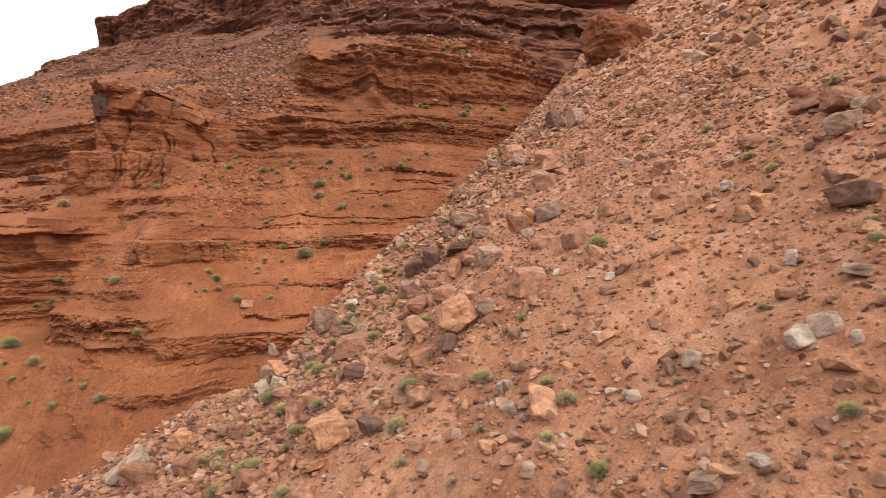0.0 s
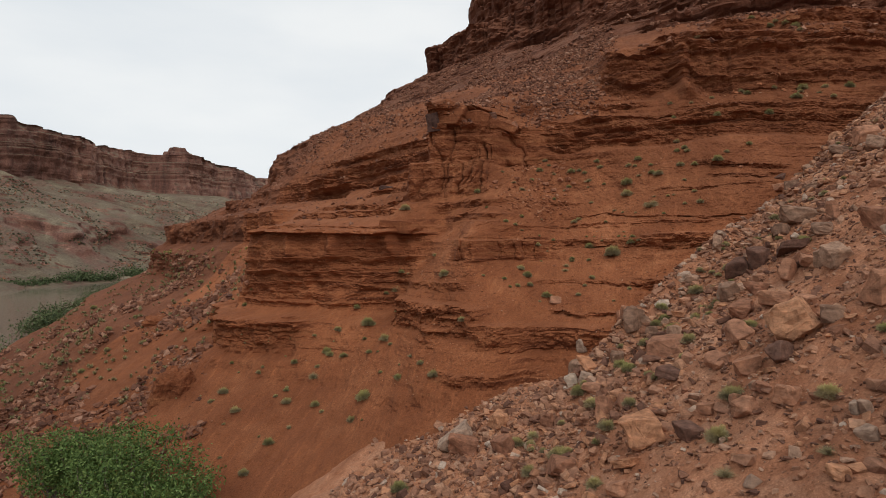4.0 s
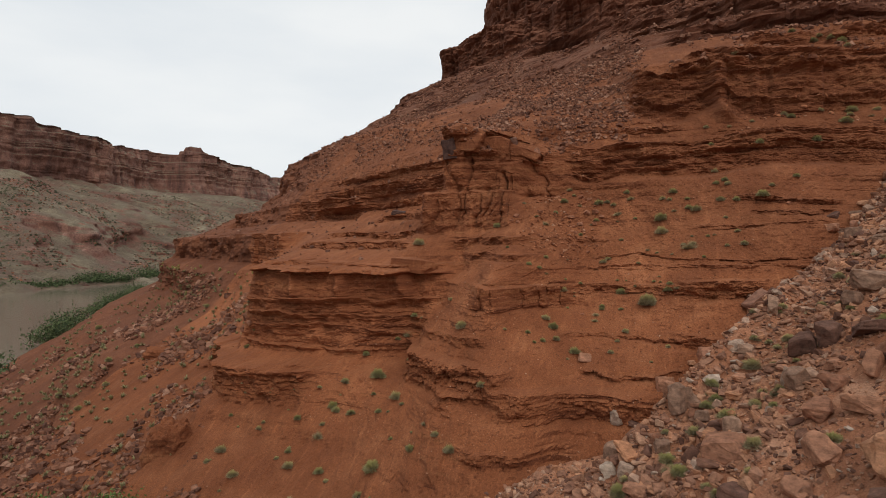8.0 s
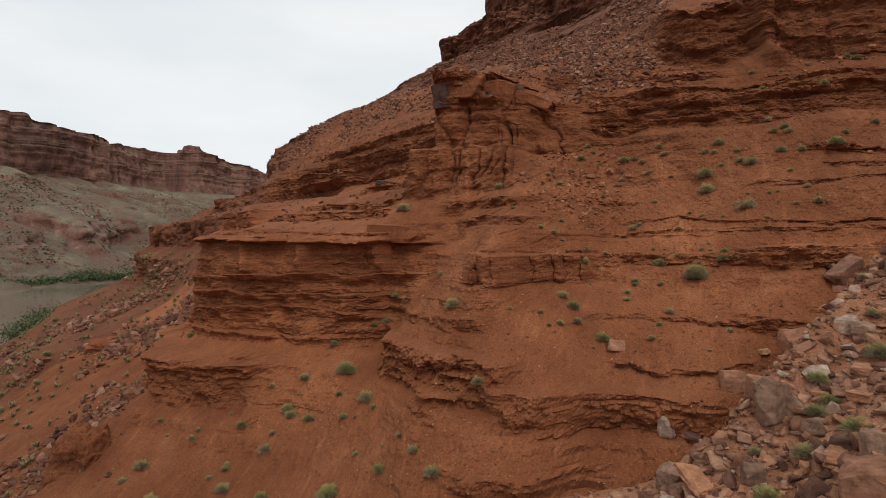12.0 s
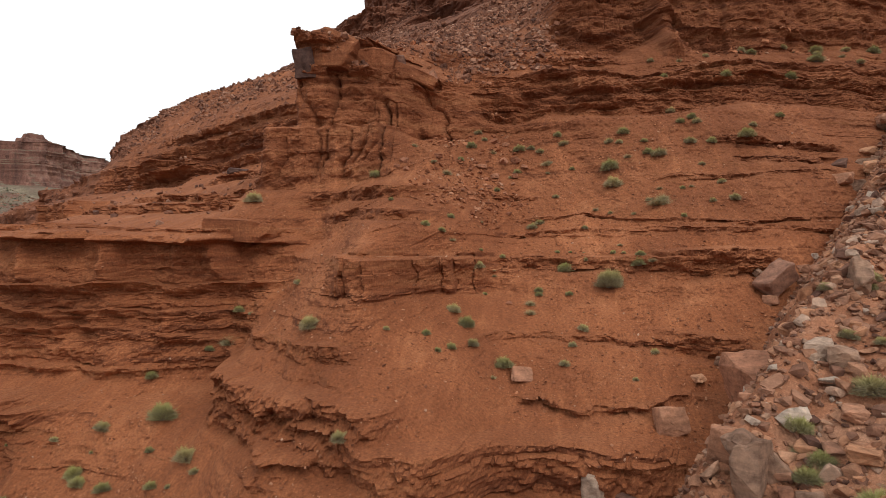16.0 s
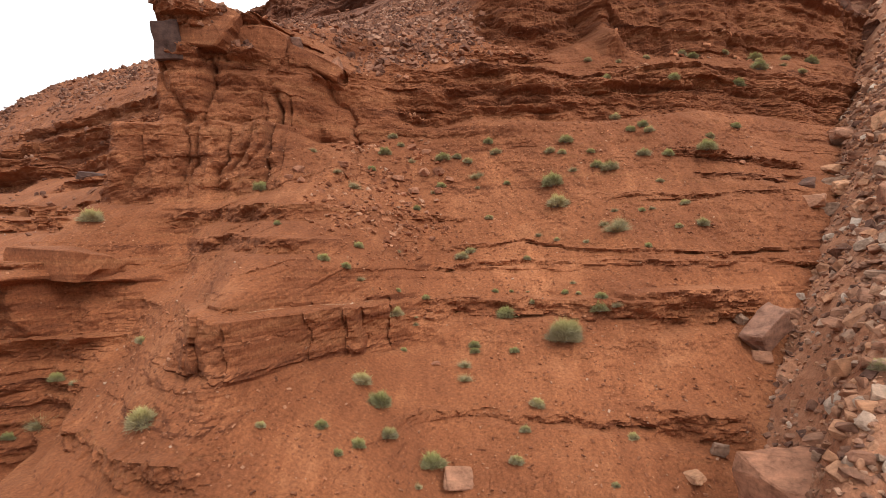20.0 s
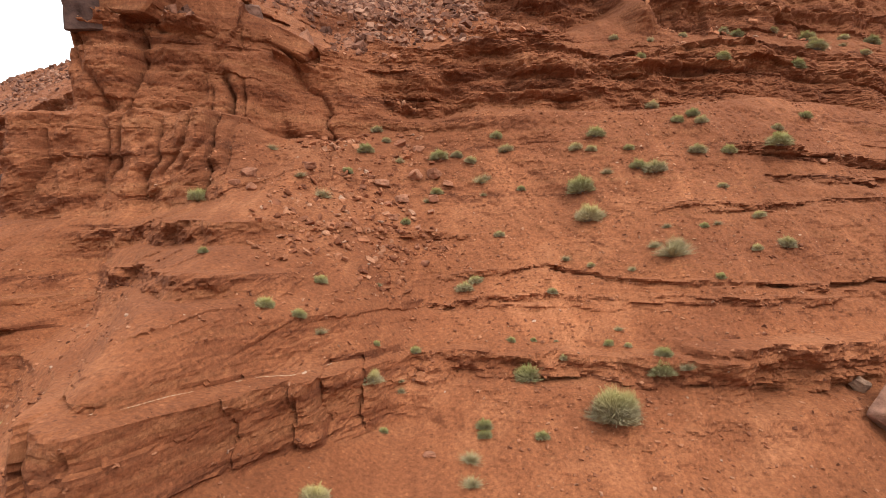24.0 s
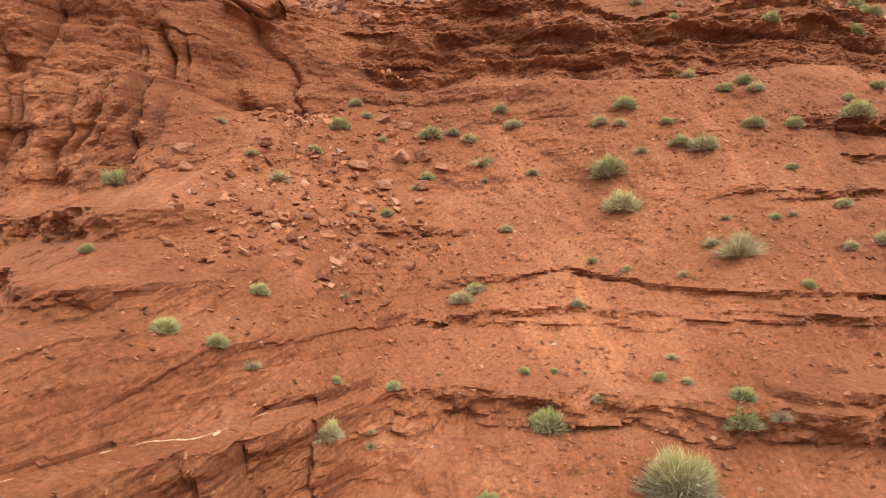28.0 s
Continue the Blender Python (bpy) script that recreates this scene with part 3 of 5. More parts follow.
mx = mx + (1 - wall) * (50 * np.abs(fbm(gy / 90 + 0.006 * gz, gz / 300, 4, 115)) * smooth(-20, 40, gz) + 16 * fbm(gy / 48, gz / 30, 5, 113, 0.55) + 2.5 * fbm(gy / 13, gz / 10, 3, 114))
mz = np.minimum(gz, rim + 2.5 * fbm(gy / 30, gy * 0, 3, 121))
tagged(sheet("far_mesa", mx, gy, mz, MESA, True), "distant mesa with red cliffs above grey-green slopes", "mesa", kind="structure")
MESA_GRID = (mx, gy.copy(), mz)
GROUND = hill_material("desert_ground", 10.0)
gx, gy = np.meshgrid(np.linspace(-4000, 4000, 60), np.linspace(-4000, 4000, 60), indexing="ij")
tagged(sheet("ground", gx, gy, gx * 0 - 36.0, GROUND), "flat desert valley floor", "ground", kind="structure")


# ---- building blocks for stones and plants ----
def mesh_of(name, verts, faces, mat, smooth_shade=False):
    me = bpy.data.meshes.new(name)
    me.from_pydata([tuple(v) for v in verts], [], [tuple(f) for f in faces])
    me.materials.append(mat)
    if smooth_shade:
        me.shade_smooth()
    return me


def blocky(rng, box, chips=0.55, skew=0.45):
    """A broken block: a skewed box with some of its corners knocked off."""
    bm = bmesh.new()
    for a in (-1, 1):
        for b in (-1, 1):
            for c in (-1, 1):
                p = np.array((a, b, c)) * np.array([1 - skew * rng.random() for _ in range(3)])
                if rng.random() < chips:
                    for axis in range(3):
                        q = p.copy()
                        q[axis] *= 1 - rng.uniform(0.2, 0.85)
                        bm.verts.new(q * np.array(box) * 0.5)
                else:
                    bm.verts.new(p * np.array(box) * 0.5)
    bmesh.ops.convex_hull(bm, input=bm.verts)
    bmesh.ops.delete(bm, geom=[v for v in bm.verts if not v.link_faces], context="VERTS")
    return bm


def plain(bm):
    bmesh.ops.recalc_face_normals(bm, faces=bm.faces)
    bm.verts.index_update()
    verts = np.array([v.co[:] for v in bm.verts])
    faces = [[v.index for v in f.verts] for f in bm.faces]
    bm.free()
    return verts, faces


def weathered(rng, box, worn=0.035, rough=0.055, chips=0.75, skew=0.5):
    """A boulder with chipped, rounded edges, level partings and an uneven skin."""
    bm, seed = blocky(rng, box, chips, skew), rng.uniform(0, 40)
    bmesh.ops.dissolve_limit(bm, angle_limit=radians(9), verts=bm.verts, edges=bm.edges)
    bmesh.ops.bevel(bm, geom=bm.edges, offset=worn, segments=1, affect="EDGES", clamp_overlap=True)
    for longest in (0.34, 0.15):
        bmesh.ops.triangulate(bm, faces=bm.faces)
        bmesh.ops.subdivide_edges(bm, edges=[e for e in bm.edges if e.calc_length() > longest], cuts=1)
    bmesh.ops.triangulate(bm, faces=bm.faces)
    for v in bm.verts:
        p = v.co * 2.4 + Vector((3, 5, seed))
        v.co += v.co.normalized() * (rough * noise.fractal(p, 0.7, 2.1, 6) + 0.02 * noise.noise(Vector((seed, 2, v.co.z * 16))))
    return plain(bm)


rng = random.Random(7)
SMALL_HULLS = [plain(blocky(rng, (1, rng.uniform(0.6, 1), rng.uniform(0.3, 0.75)), 0.5, 0.55)) for _ in range(18)]


def triangles(faces):
    return [(f[0], f[k], f[k + 1]) for f in faces for k in range(1, len(f) - 1)]


TINY_HULLS = [plain(blocky(rng, (1, rng.uniform(0.6, 1), rng.uniform(0.4, 0.8)), 0.0, 0.5)) for _ in range(8)]
SMALL_TRIS = [np.array(triangles(f)) for _, f in SMALL_HULLS]
TINY_TRIS = [np.array(triangles(f)) for _, f in TINY_HULLS]


def stones(name, places, sizes, mat, seed, label, category="rubble", flat=0.95, tiny=False):
    """Many loose stones as one mesh."""
    r = np.random.RandomState(seed)
    hulls, tri_sets = (TINY_HULLS, TINY_TRIS) if tiny else (SMALL_HULLS, SMALL_TRIS)
    n = len(sizes)
    ang = r.uniform(0, 2 * np.pi, n)
    tilt = r.normal(0, 0.5, (n, 2))
    kind = r.randint(0, len(hulls), n)
    vs, fs, base = [], [], 0
    for k in range(len(hulls)):
        pick = np.nonzero(kind == k)[0]
        if not len(pick):
            continue
        v = hulls[k][0]
        m = len(v)
        u = v[None, :, 0] * r.uniform(0.8, 1.3, (len(pick), 1))
        w = v[None, :, 2] * flat * r.uniform(0.7, 1.2, (len(pick), 1))
        h = v[None, :, 1]
        for turn, (i, j) in ((tilt[pick, 0], "uw"), (tilt[pick, 1], "hw")):
            c, s_ = np.cos(turn)[:, None], np.sin(turn)[:, None]
            if i == "u":
                u, w = u * c - w * s_, u * s_ + w * c
            else:
                h, w = h * c - w * s_, h * s_ + w * c
        c, s_ = np.cos(ang[pick])[:, None], np.sin(ang[pick])[:, None]
        x, y, z = u * c - h * s_, u * s_ + h * c, w
        p = np.stack([x, y, z], -1) * sizes[pick, None, None] + places[pick, None, :]
        vs.append(p.reshape(-1, 3))
        t = tri_sets[k]
        fs.append((t[None] + (np.arange(len(pick)) * m)[:, None, None]).reshape(-1, 3) + base)
        base += len(pick) * m
    verts, tris = np.concatenate(vs), np.concatenate(fs)
    me = bpy.data.meshes.new(name)
    me.vertices.add(len(verts))
    me.vertices.foreach_set("co", verts.ravel())
    me.loops.add(tris.size)
    me.loops.foreach_set("vertex_index", tris.ravel().astype(np.int32))
    me.polygons.add(len(tris))
    me.polygons.foreach_set("loop_start", np.arange(0, tris.size, 3))
    me.update(calc_edges=True)
    me.shade_flat()
    me.materials.append(mat)
    return tagged(new(name, me), label, category, kind="stuff")


def part(name, me, parent, label=""):
    ob = new(name, me)
    ob.parent = parent
    return tagged(ob, label)


# ---- stone colours ----
ROCKS = {
    "o": rock_material("orange_sandstone", [(0.0, (0.42, 0.19, 0.1)), (1.0, (0.52, 0.27, 0.155))]),
    "w": rock_material("pale_sandstone", [(0.0, (0.35, 0.225, 0.16)), (1.0, (0.47, 0.36, 0.28))]),
    "d": rock_material("dark_varnished_stone", [(0.0, (0.12, 0.06, 0.043)), (1.0, (0.2, 0.105, 0.075))]),
    "r": rock_material("red_brown_sandstone", [(0.0, (0.27, 0.122, 0.074)), (1.0, (0.41, 0.2, 0.12))]),
    "m": rock_material("red_mudstone_block", [(0.0, (0.26, 0.105, 0.06)), (1.0, (0.4, 0.185, 0.11))]),
    "u": rock_material("purple_brown_sandstone", [(0.0, (0.23, 0.108, 0.072)), (1.0, (0.33, 0.17, 0.113))]),
    "g": rock_material("grey_sandstone", [(0.0, (0.24, 0.138, 0.094)), (1.0, (0.36, 0.22, 0.15))]),
}
ROCK_SAYS = {
    "o": "orange sandstone boulder with worn edges on the scree",
    "w": "pale weathered sandstone block lying among rubble",
    "d": "dark varnished angular boulder wedged in the rubble",
    "r": "red-brown angular sandstone boulder on the slope",
    "m": "angular red mudstone slab fallen into the gully",
    "u": "purple-brown sandstone boulder among the rubble",
    "g": "grey fractured sandstone boulder resting on scree",
}
RED_RUBBLE = rock_material("red_rubble", [(0.0, (0.17, 0.062, 0.033)), (0.4, (0.29, 0.107, 0.052)), (0.8, (0.38, 0.16, 0.082)), (0.97, (0.42, 0.21, 0.125)), (1.0, (0.48, 0.33, 0.24))])
DARK_RUBBLE = rock_material("purple_brown_rubble", [(0.0, (0.1, 0.044, 0.029)), (0.4, (0.185, 0.08, 0.049)), (0.75, (0.265, 0.118, 0.07)), (1.0, (0.35, 0.195, 0.132))])
BIG_HULLS = {}
for key in ROCKS:
    BIG_HULLS[key] = []
    for n in range(6):
        v, f = weathered(rng, (1, rng.uniform(0.65, 0.95), rng.uniform(0.75, 0.95)), rough=0.09 if key == "o" else 0.055)
        BIG_HULLS[key].append(mesh_of("boulder", v, f, ROCKS[key]))


def boulder(x, y, z, width, key, tall=0.75, sink=0.2):
    me = rng.choice(BIG_HULLS[key])
    ob = tagged(new("boulder", me), ROCK_SAYS[key], "boulder", "fallen boulders")
    high = width * tall * 1.25
    ob.matrix_world = Matrix.LocRotScale((x, y, z + high * (0.42 - sink)), Euler((rng.gauss(0, 0.2), rng.gauss(0, 0.2), rng.uniform(0, 6.28))), (width * 1.12, width * rng.uniform(0.9, 1.15), high))
    return ob


def at_face(x, z):
    return float(surface(np.array([float(x)]), np.array([float(z)]))[0])


def at_scree(x, y):
    return float(scree(np.array([float(x)]), np.array([float(y)]))[0])


# ---- boulders one can pick out: x, y, width, height, colour, on the scree ----
for x, y, w, h, key in ((15.8, -41.5, 0.52, 0.40, "o"), (13.2, -41.2, 0.57, 0.31, "w"), (12.2, -40.7, 1.26, 0.40, "g"), (16.6, -40.2, 0.36, 0.44, "w"), (16.6, -39.2, 0.71, 0.68, "w"), (16.0, -39.0, 0.77, 0.74, "w"), (18.6, -38.1, 0.99, 0.40, "w"), (17.4, -36.8, 0.68, 0.34, "r"), (9.2, -36.8, 0.51, 0.42, "w"), (14.4, -36.5, 0.78, 0.68, "w"), (13.8, -36.3, 0.34, 0.62, "g"), (18.8, -35.2, 0.49, 0.56, "w"), (8.4, -35.0, 0.63, 0.35, "o"), (22.0, -34.3, 1.66, 0.95, "d"), (9.6, -33.4, 0.66, 0.40, "w"), (9.9, -31.9, 0.33, 0.66, "w"), (9.7, -31.7, 0.36, 0.58, "w"), (17.7, -30.7, 0.81, 0.57, "o"), (21.1, -30.5, 1.07, 0.70, "o"), (25.1, -30.5, 1.38, 0.90, "g"), (20.4, -30.5, 0.74, 0.60, "o"), (2.4, -29.8, 0.95, 0.52, "r")):
    boulder(x, y, at_scree(x, y), (0.97 if y < -16 else 0.84) * w, key, h / w)
for x, y, w, h, key in ((8.2, -29.6, 0.94, 0.71, "r"), (1.4, -29.5, 0.80, 0.49, "o"), (6.9, -29.0, 1.00, 0.73, "r"), (5.0, -28.6, 1.09, 0.91, "d"), (27.0, -28.4, 2.16, 0.98, "r"), (2.7, -28.2, 1.10, 0.41, "o"), (7.6, -28.2, 0.74, 0.43, "r"), (21.5, -27.7, 0.83, 0.52, "w"), (5.8, -27.4, 0.82, 0.50, "r"), (15.4, -27.2, 0.92, 0.66, "o"), (20.2, -27.0, 0.95, 0.66, "o"), (10.4, -27.0, 1.01, 0.40, "r"), (3.3, -26.9, 2.27, 1.39, "o"), (8.5, -26.6, 1.46, 1.05, "d"), (27.2, -26.4, 1.93, 0.66, "r"), (12.4, -26.3, 1.50, 1.75, "r"), (10.5, -26.1, 0.82, 0.69, "g"), (-0.3, -26.0, 1.51, 1.22, "r"), (7.4, -25.9, 1.23, 0.82, "r"), (24.2, -25.8, 1.39, 0.84, "r"), (9.3, -25.3, 2.10, 1.70, "o"), (19.6, -25.3, 1.17, 0.69, "r")):
    boulder(x, y, at_scree(x, y), (0.97 if y < -16 else 0.84) * w, key, h / w)
for x, y, w, h, key in ((15.2, -24.9, 1.16, 1.21, "r"), (6.5, -23.9, 1.15, 0.66, "r"), (29.0, -23.8, 1.88, 0.61, "r"), (17.7, -23.3, 1.17, 0.88, "r"), (10.2, -23.0, 1.08, 0.62, "r"), (2.5, -23.0, 1.00, 0.77, "r"), (1.5, -22.9, 1.21, 1.05, "r"), (21.2, -22.9, 1.27, 0.76, "r"), (4.6, -22.7, 1.18, 0.62, "d"), (7.6, -22.3, 1.61, 0.81, "r"), (14.4, -22.1, 1.02, 0.76, "r"), (-4.1, -21.4, 1.35, 1.18, "r"), (-6.6, -20.4, 1.66, 1.60, "r"), (9.4, -20.4, 1.41, 0.96, "r"), (12.0, -20.2, 1.32, 1.13, "g"), (-1.8, -20.2, 0.95, 1.01, "r"), (14.3, -19.9, 0.77, 0.71, "w"), (11.9, -19.5, 1.19, 1.19, "g"), (8.1, -19.3, 1.33, 0.82, "r"), (4.5, -19.0, 2.07, 1.41, "r"), (0.7, -19.0, 1.39, 0.70, "r"), (-4.9, -18.8, 1.16, 1.10, "o")):
    boulder(x, y, at_scree(x, y), (0.97 if y < -16 else 0.84) * w, key, h / w)
for x, y, w, h, key in ((16.0, -18.7, 1.95, 1.23, "g"), (11.4, -18.3, 1.07, 0.65, "r"), (10.4, -18.3, 0.90, 1.20, "r"), (15.0, -18.2, 1.01, 1.01, "o"), (14.3, -18.2, 1.39, 1.50, "r"), (9.0, -17.9, 1.22, 0.73, "r"), (11.1, -17.6, 0.91, 0.67, "r"), (3.0, -17.4, 0.73, 0.55, "r"), (4.9, -16.9, 0.78, 1.02, "g"), (3.9, -16.8, 0.77, 0.46, "o"), (-0.1, -16.5, 1.00, 0.86, "w"), (7.9, -15.9, 1.25, 1.39, "g"), (4.3, -15.9, 1.12, 0.83, "d"), (1.7, -15.8, 1.07, 0.80, "g"), (-1.0, -15.6, 1.02, 0.88, "w"), (0.0, -15.3, 1.79, 0.52, "o"), (7.7, -15.3, 0.93, 1.46, "w"), (1.4, -15.0, 0.60, 0.76, "r"), (12.7, -14.9, 1.61, 0.77, "g"), (11.3, -14.9, 1.95, 0.85, "d"), (3.7, -14.6, 0.93, 0.70, "g"), (3.3, -14.2, 0.84, 0.68, "r")):
    boulder(x, y, at_scree(x, y), (0.97 if y < -16 else 0.84) * w, key, h / w)
for x, y, w, h, key in ((-0.9, -13.7, 1.26, 1.34, "g"), (2.6, -13.6, 1.59, 1.81, "g"), (5.4, -13.6, 1.22, 0.55, "o"), (9.8, -13.3, 1.57, 1.80, "d"), (8.6, -13.0, 1.69, 1.58, "d"), (13.7, -12.9, 0.88, 1.70, "r"), (2.1, -12.9, 0.96, 1.25, "r"), (20.9, -12.8, 1.65, 1.81, "r"), (17.9, -12.8, 1.64, 1.32, "r"), (5.7, -12.3, 1.08, 0.50, "r"), (4.6, -11.7, 0.35, 0.52, "w"), (18.3, -11.2, 2.18, 1.43, "g"), (16.4, -11.1, 1.04, 0.70, "r"), (11.4, -10.7, 1.24, 0.94, "g"), (6.3, -10.3, 1.46, 0.84, "g"), (5.8, -10.0, 0.93, 0.88, "w"), (5.1, -9.6, 0.60, 0.27, "r"), (19.2, -9.2, 2.70, 1.35, "r"), (12.6, -10.0, 2.9, 1.5, "g"), (8.0, -7.7, 1.20, 1.20, "g"), (6.5, -7.6, 0.34, 0.41, "r")):
    boulder(x, y, at_scree(x, y), (0.97 if y < -16 else 0.84) * w, key, h / w)
for x, y, w, h, key in ((7.4, -7.2, 0.70, 0.29, "r"), (6.9, -7.2, 0.64, 0.29, "r"), (6.6, -7.1, 0.26, 0.19, "o"), (7.8, -6.9, 0.87, 0.29, "o"), (8.4, -6.3, 0.93, 0.50, "w"), (20.6, -4.4, 2.36, 1.58, "r"), (14.7, -3.2, 1.44, 0.68, "g"), (8.8, -3.0, 0.95, 0.43, "r"), (11.0, -1.7, 0.92, 0.33, "g"), (11.8, -1.2, 0.64, 0.51, "w"), (19.6, 0.1, 2.01, 1.40, "g"), (14.1, 0.3, 1.37, 1.28, "g"), (12.1, 0.6, 0.78, 0.64, "w"), (25.6, 1.6, 2.23, 2.66, "g"), (20.0, 2.8, 2.46, 1.92, "r"), (14.9, 3.4, 1.02, 1.02, "r"), (18.3, 3.7, 2.16, 1.08, "g"), (24.7, 4.9, 2.79, 2.57, "d"), (16.4, 5.5, 1.10, 0.71, "g"), (13.9, 5.7, 0.67, 0.39, "w"), (15.4, 7.9, 1.60, 1.00, "g"), (16.4, 8.4, 1.74, 0.78, "o")):
    boulder(x, y, at_scree(x, y), (0.97 if y < -16 else 0.84) * w, key, h / w)
for x, y, w, h, key in ((18.6, 8.6, 1.33, 0.67, "g"), (19.4, 9.9, 1.88, 1.19, "o"), (18.0, 11.7, 2.17, 0.79, "o")):
    boulder(x, y, at_scree(x, y), (0.97 if y < -16 else 0.84) * w, key, h / w)
# at the foot of the face: x, height, width, height of the stone, colour
for x, z, w, h, key in ((1.9, -4.3, 1.64, 1.38, "r"), (-1.1, -6.2, 1.29, 1.24, "w"), (3.5, -3.1, 0.97, 0.40, "o"), (-0.0, -6.3, 1.05, 0.55, "d"), (7.8, -0.2, 0.99, 0.62, "r"), (21.0, 11.0, 2.24, 1.35, "r"), (20.8, 10.7, 1.71, 0.67, "g"), (14.9, 7.4, 1.14, 0.57, "d"), (16.8, 7.5, 1.48, 0.58, "g"), (14.4, 6.2, 1.39, 1.15, "r"), (4.6, -2.5, 0.66, 0.50, "g"), (10.9, 1.9, 0.46, 0.35, "w"), (7.8, 1.0, 0.53, 0.43, "g"), (10.0, 1.2, 0.73, 0.58, "r")):
    boulder(x, at_face(x, z), z, 0.82 * w, key, h / w)
# stones in the gully and on the face
for x, z, w, key in ((-6.0, 7.0, 0.97, "m"), (-4.9, 4.4, 0.53, "m"), (-4.6, 7.1, 0.83, "m"), (-5.5, 8.1, 1.01, "m"), (-4.6, 8.2, 1.19, "m"), (-6.8, 7.7, 0.94, "m"), (-9.5, 8.2, 0.84, "m"), (-11.5, 7.8, 0.75, "m"), (-6.2, 6.2, 0.66, "m"), (-5.2, 5.0, 0.50, "m"), (-5.2, 5.8, 0.44, "m"), (-4.5, -0.5, 0.41, "m"), (11.7, 8.6, 0.58, "m"), (-6.7, 14.4, 0.64, "m"), (-5.4, 9.6, 0.76, "m"), (-4.0, 7.8, 0.65, "m"), (-6.3, 9.8, 0.86, "m"), (-7.6, 5.8, 0.48, "m"), (-4.7, 6.5, 0.54, "m"), (-7.5, 7.5, 0.51, "m"), (-6.5, 6.8, 0.46, "m"), (-11.3, 7.2, 0.61, "m"), (-11.8, 7.4, 0.53, "m"),):
    boulder(x, at_face(x, z), z, 0.72 * w, key, 0.55)


# ---- the rubble that fills the scree ----
def rubble_depth(x, y):
    """How thick the rubble lies: a broad stony rib along the gully's edge, thinner on the orange dirt."""
    side = 0.81 * (x - 1.5 - 1.1 * smooth(-13, -6, y)) - 0.585 * (y + 12)
    inner = -0.5 - 7.0 * (1 - smooth(-17, -11, y))
    return smooth(inner - 2.0, inner + 2.0, side) * (1 - smooth(7, 12, side)) * 0.9 + 0.13 + 0.3 * smooth(13, 24, x) + 0.32 * smooth(0.0, 0.7, fbm(x / 6, y / 6, 3, 131))


r = np.random.RandomState(11)


def strewn(count, x0, x1, y0, y1, low, high, power, bias):
    px, py = r.uniform(x0, x1, count), r.uniform(y0, y1, count)
    keep = r.uniform(0, 1, count) < rubble_depth(px, py) ** bias
    px, py = px[keep], py[keep]
    size = low * (high / low) ** (r.uniform(0, 1, len(px)) ** power)
    return np.stack([px, py, scree(px, py) + size * 0.12], -1), size


p, sz = strewn(420, -10, 32, -40, 20, 0.36, 0.85, 2.0, 2.6)
for (x, y, z), w in zip(p, sz):
    boulder(x, y, z - 0.12 * w, w, rng.choice("rrmrorguorw"), rng.uniform(0.5, 0.9))
p, sz = strewn(23000, -14, 34, -46, 24, 0.22, 0.9, 2.3, 2.4)
stones("scree_boulders", p, sz, GREY_ROCK, 20, "jumbled angular blocks in the stony rib of the scree")
p, sz = strewn(27000, -14, 48, -56, 30, 0.18, 0.7, 2.2, 1.0)
stones("scree_stones", p, sz, GREY_ROCK, 21, "broken sandstone stones strewn over the scree")
p, sz = strewn(80000, -12, 34, -50, 22, 0.06, 0.26, 1.6, 0.5)
stones("scree_gravel", p, sz, GREY_ROCK, 22, "small stones and gravel on orange dirt", "gravel", tiny=True)
p, sz = strewn(16000, 34, 120, -80, 110, 0.3, 1.8, 2.2, 0.35)
stones("upper_scree_stones", p, sz, GREY_ROCK, 23, "boulders and stones on the upper scree", tiny=True)


def strewn_face(count, x0, x1, z0, z1, low, high, power, seed, patch=0.0, scale=5.0):
    px, pz = r.uniform(x0, x1, count), r.uniform(z0, z1, count)
    if patch:
        keep = fbm(px / scale, pz / scale * 1.6, 3, seed) > patch
        px, pz = px[keep], pz[keep]
    size = low * (high / low) ** (r.uniform(0, 1, len(px)) ** power)
    yy = surface(px, pz)
    bench = surface(px, pz + 0.3) - yy
    ok = bench > np.where(size > 0.3, 0.24, 0.16)
    return np.stack([px, yy + 0.05 * size, pz + size * 0.15], -1)[ok], size[ok]


p, sz = strewn_face(52000, -26, 14, -9, 14.5, 0.025, 0.16, 2.6, 141, -0.3)
stones("slope_pebbles", p, sz, RED_RUBBLE, 31, "red mudstone chips scattered on soil", "gravel", flat=0.6, tiny=True)
p, sz = strewn_face(3000, -10.5, -4.0, 3.4, 12.4, 0.06, 0.4, 2.4, 142, 0.05, 2.2)
stones("gully_stones", p, sz, RED_RUBBLE, 32, "broken red stones fallen into the gully")
p, sz = strewn_face(1300, -24, 20, 15.6, 20.5, 0.1, 0.6, 2.0, 143, -0.1)
stones("bench_stones", p, sz, RED_RUBBLE, 33, "rubble on the bench above the cliff band")
p, sz = strewn_face(17000, -75, -1, 16.5, 60, 0.15, 0.8, 2.4, 144, -0.2, 7.0)
stones("upper_slope_rubble", p, sz, DARK_RUBBLE, 34, "purple-brown rubble on the high slope", tiny=True)
p, sz = strewn_face(13000, -21, -1.5, 14.5, 34, 0.1, 0.65, 2.6, 148, -0.5, 4.0)
stones("bench_rubble", p, sz, DARK_RUBBLE, 40, "broken purple-brown stones covering the slope above the crag", tiny=True)
p, sz = strewn_face(5000, -2, 34, 25, 60, 0.15, 1.0, 2.4, 149, -0.1, 6.0)
stones("terrace_rubble", p, sz, DARK_RUBBLE, 41, "loose stones on the terraces over the high cliff", tiny=True)
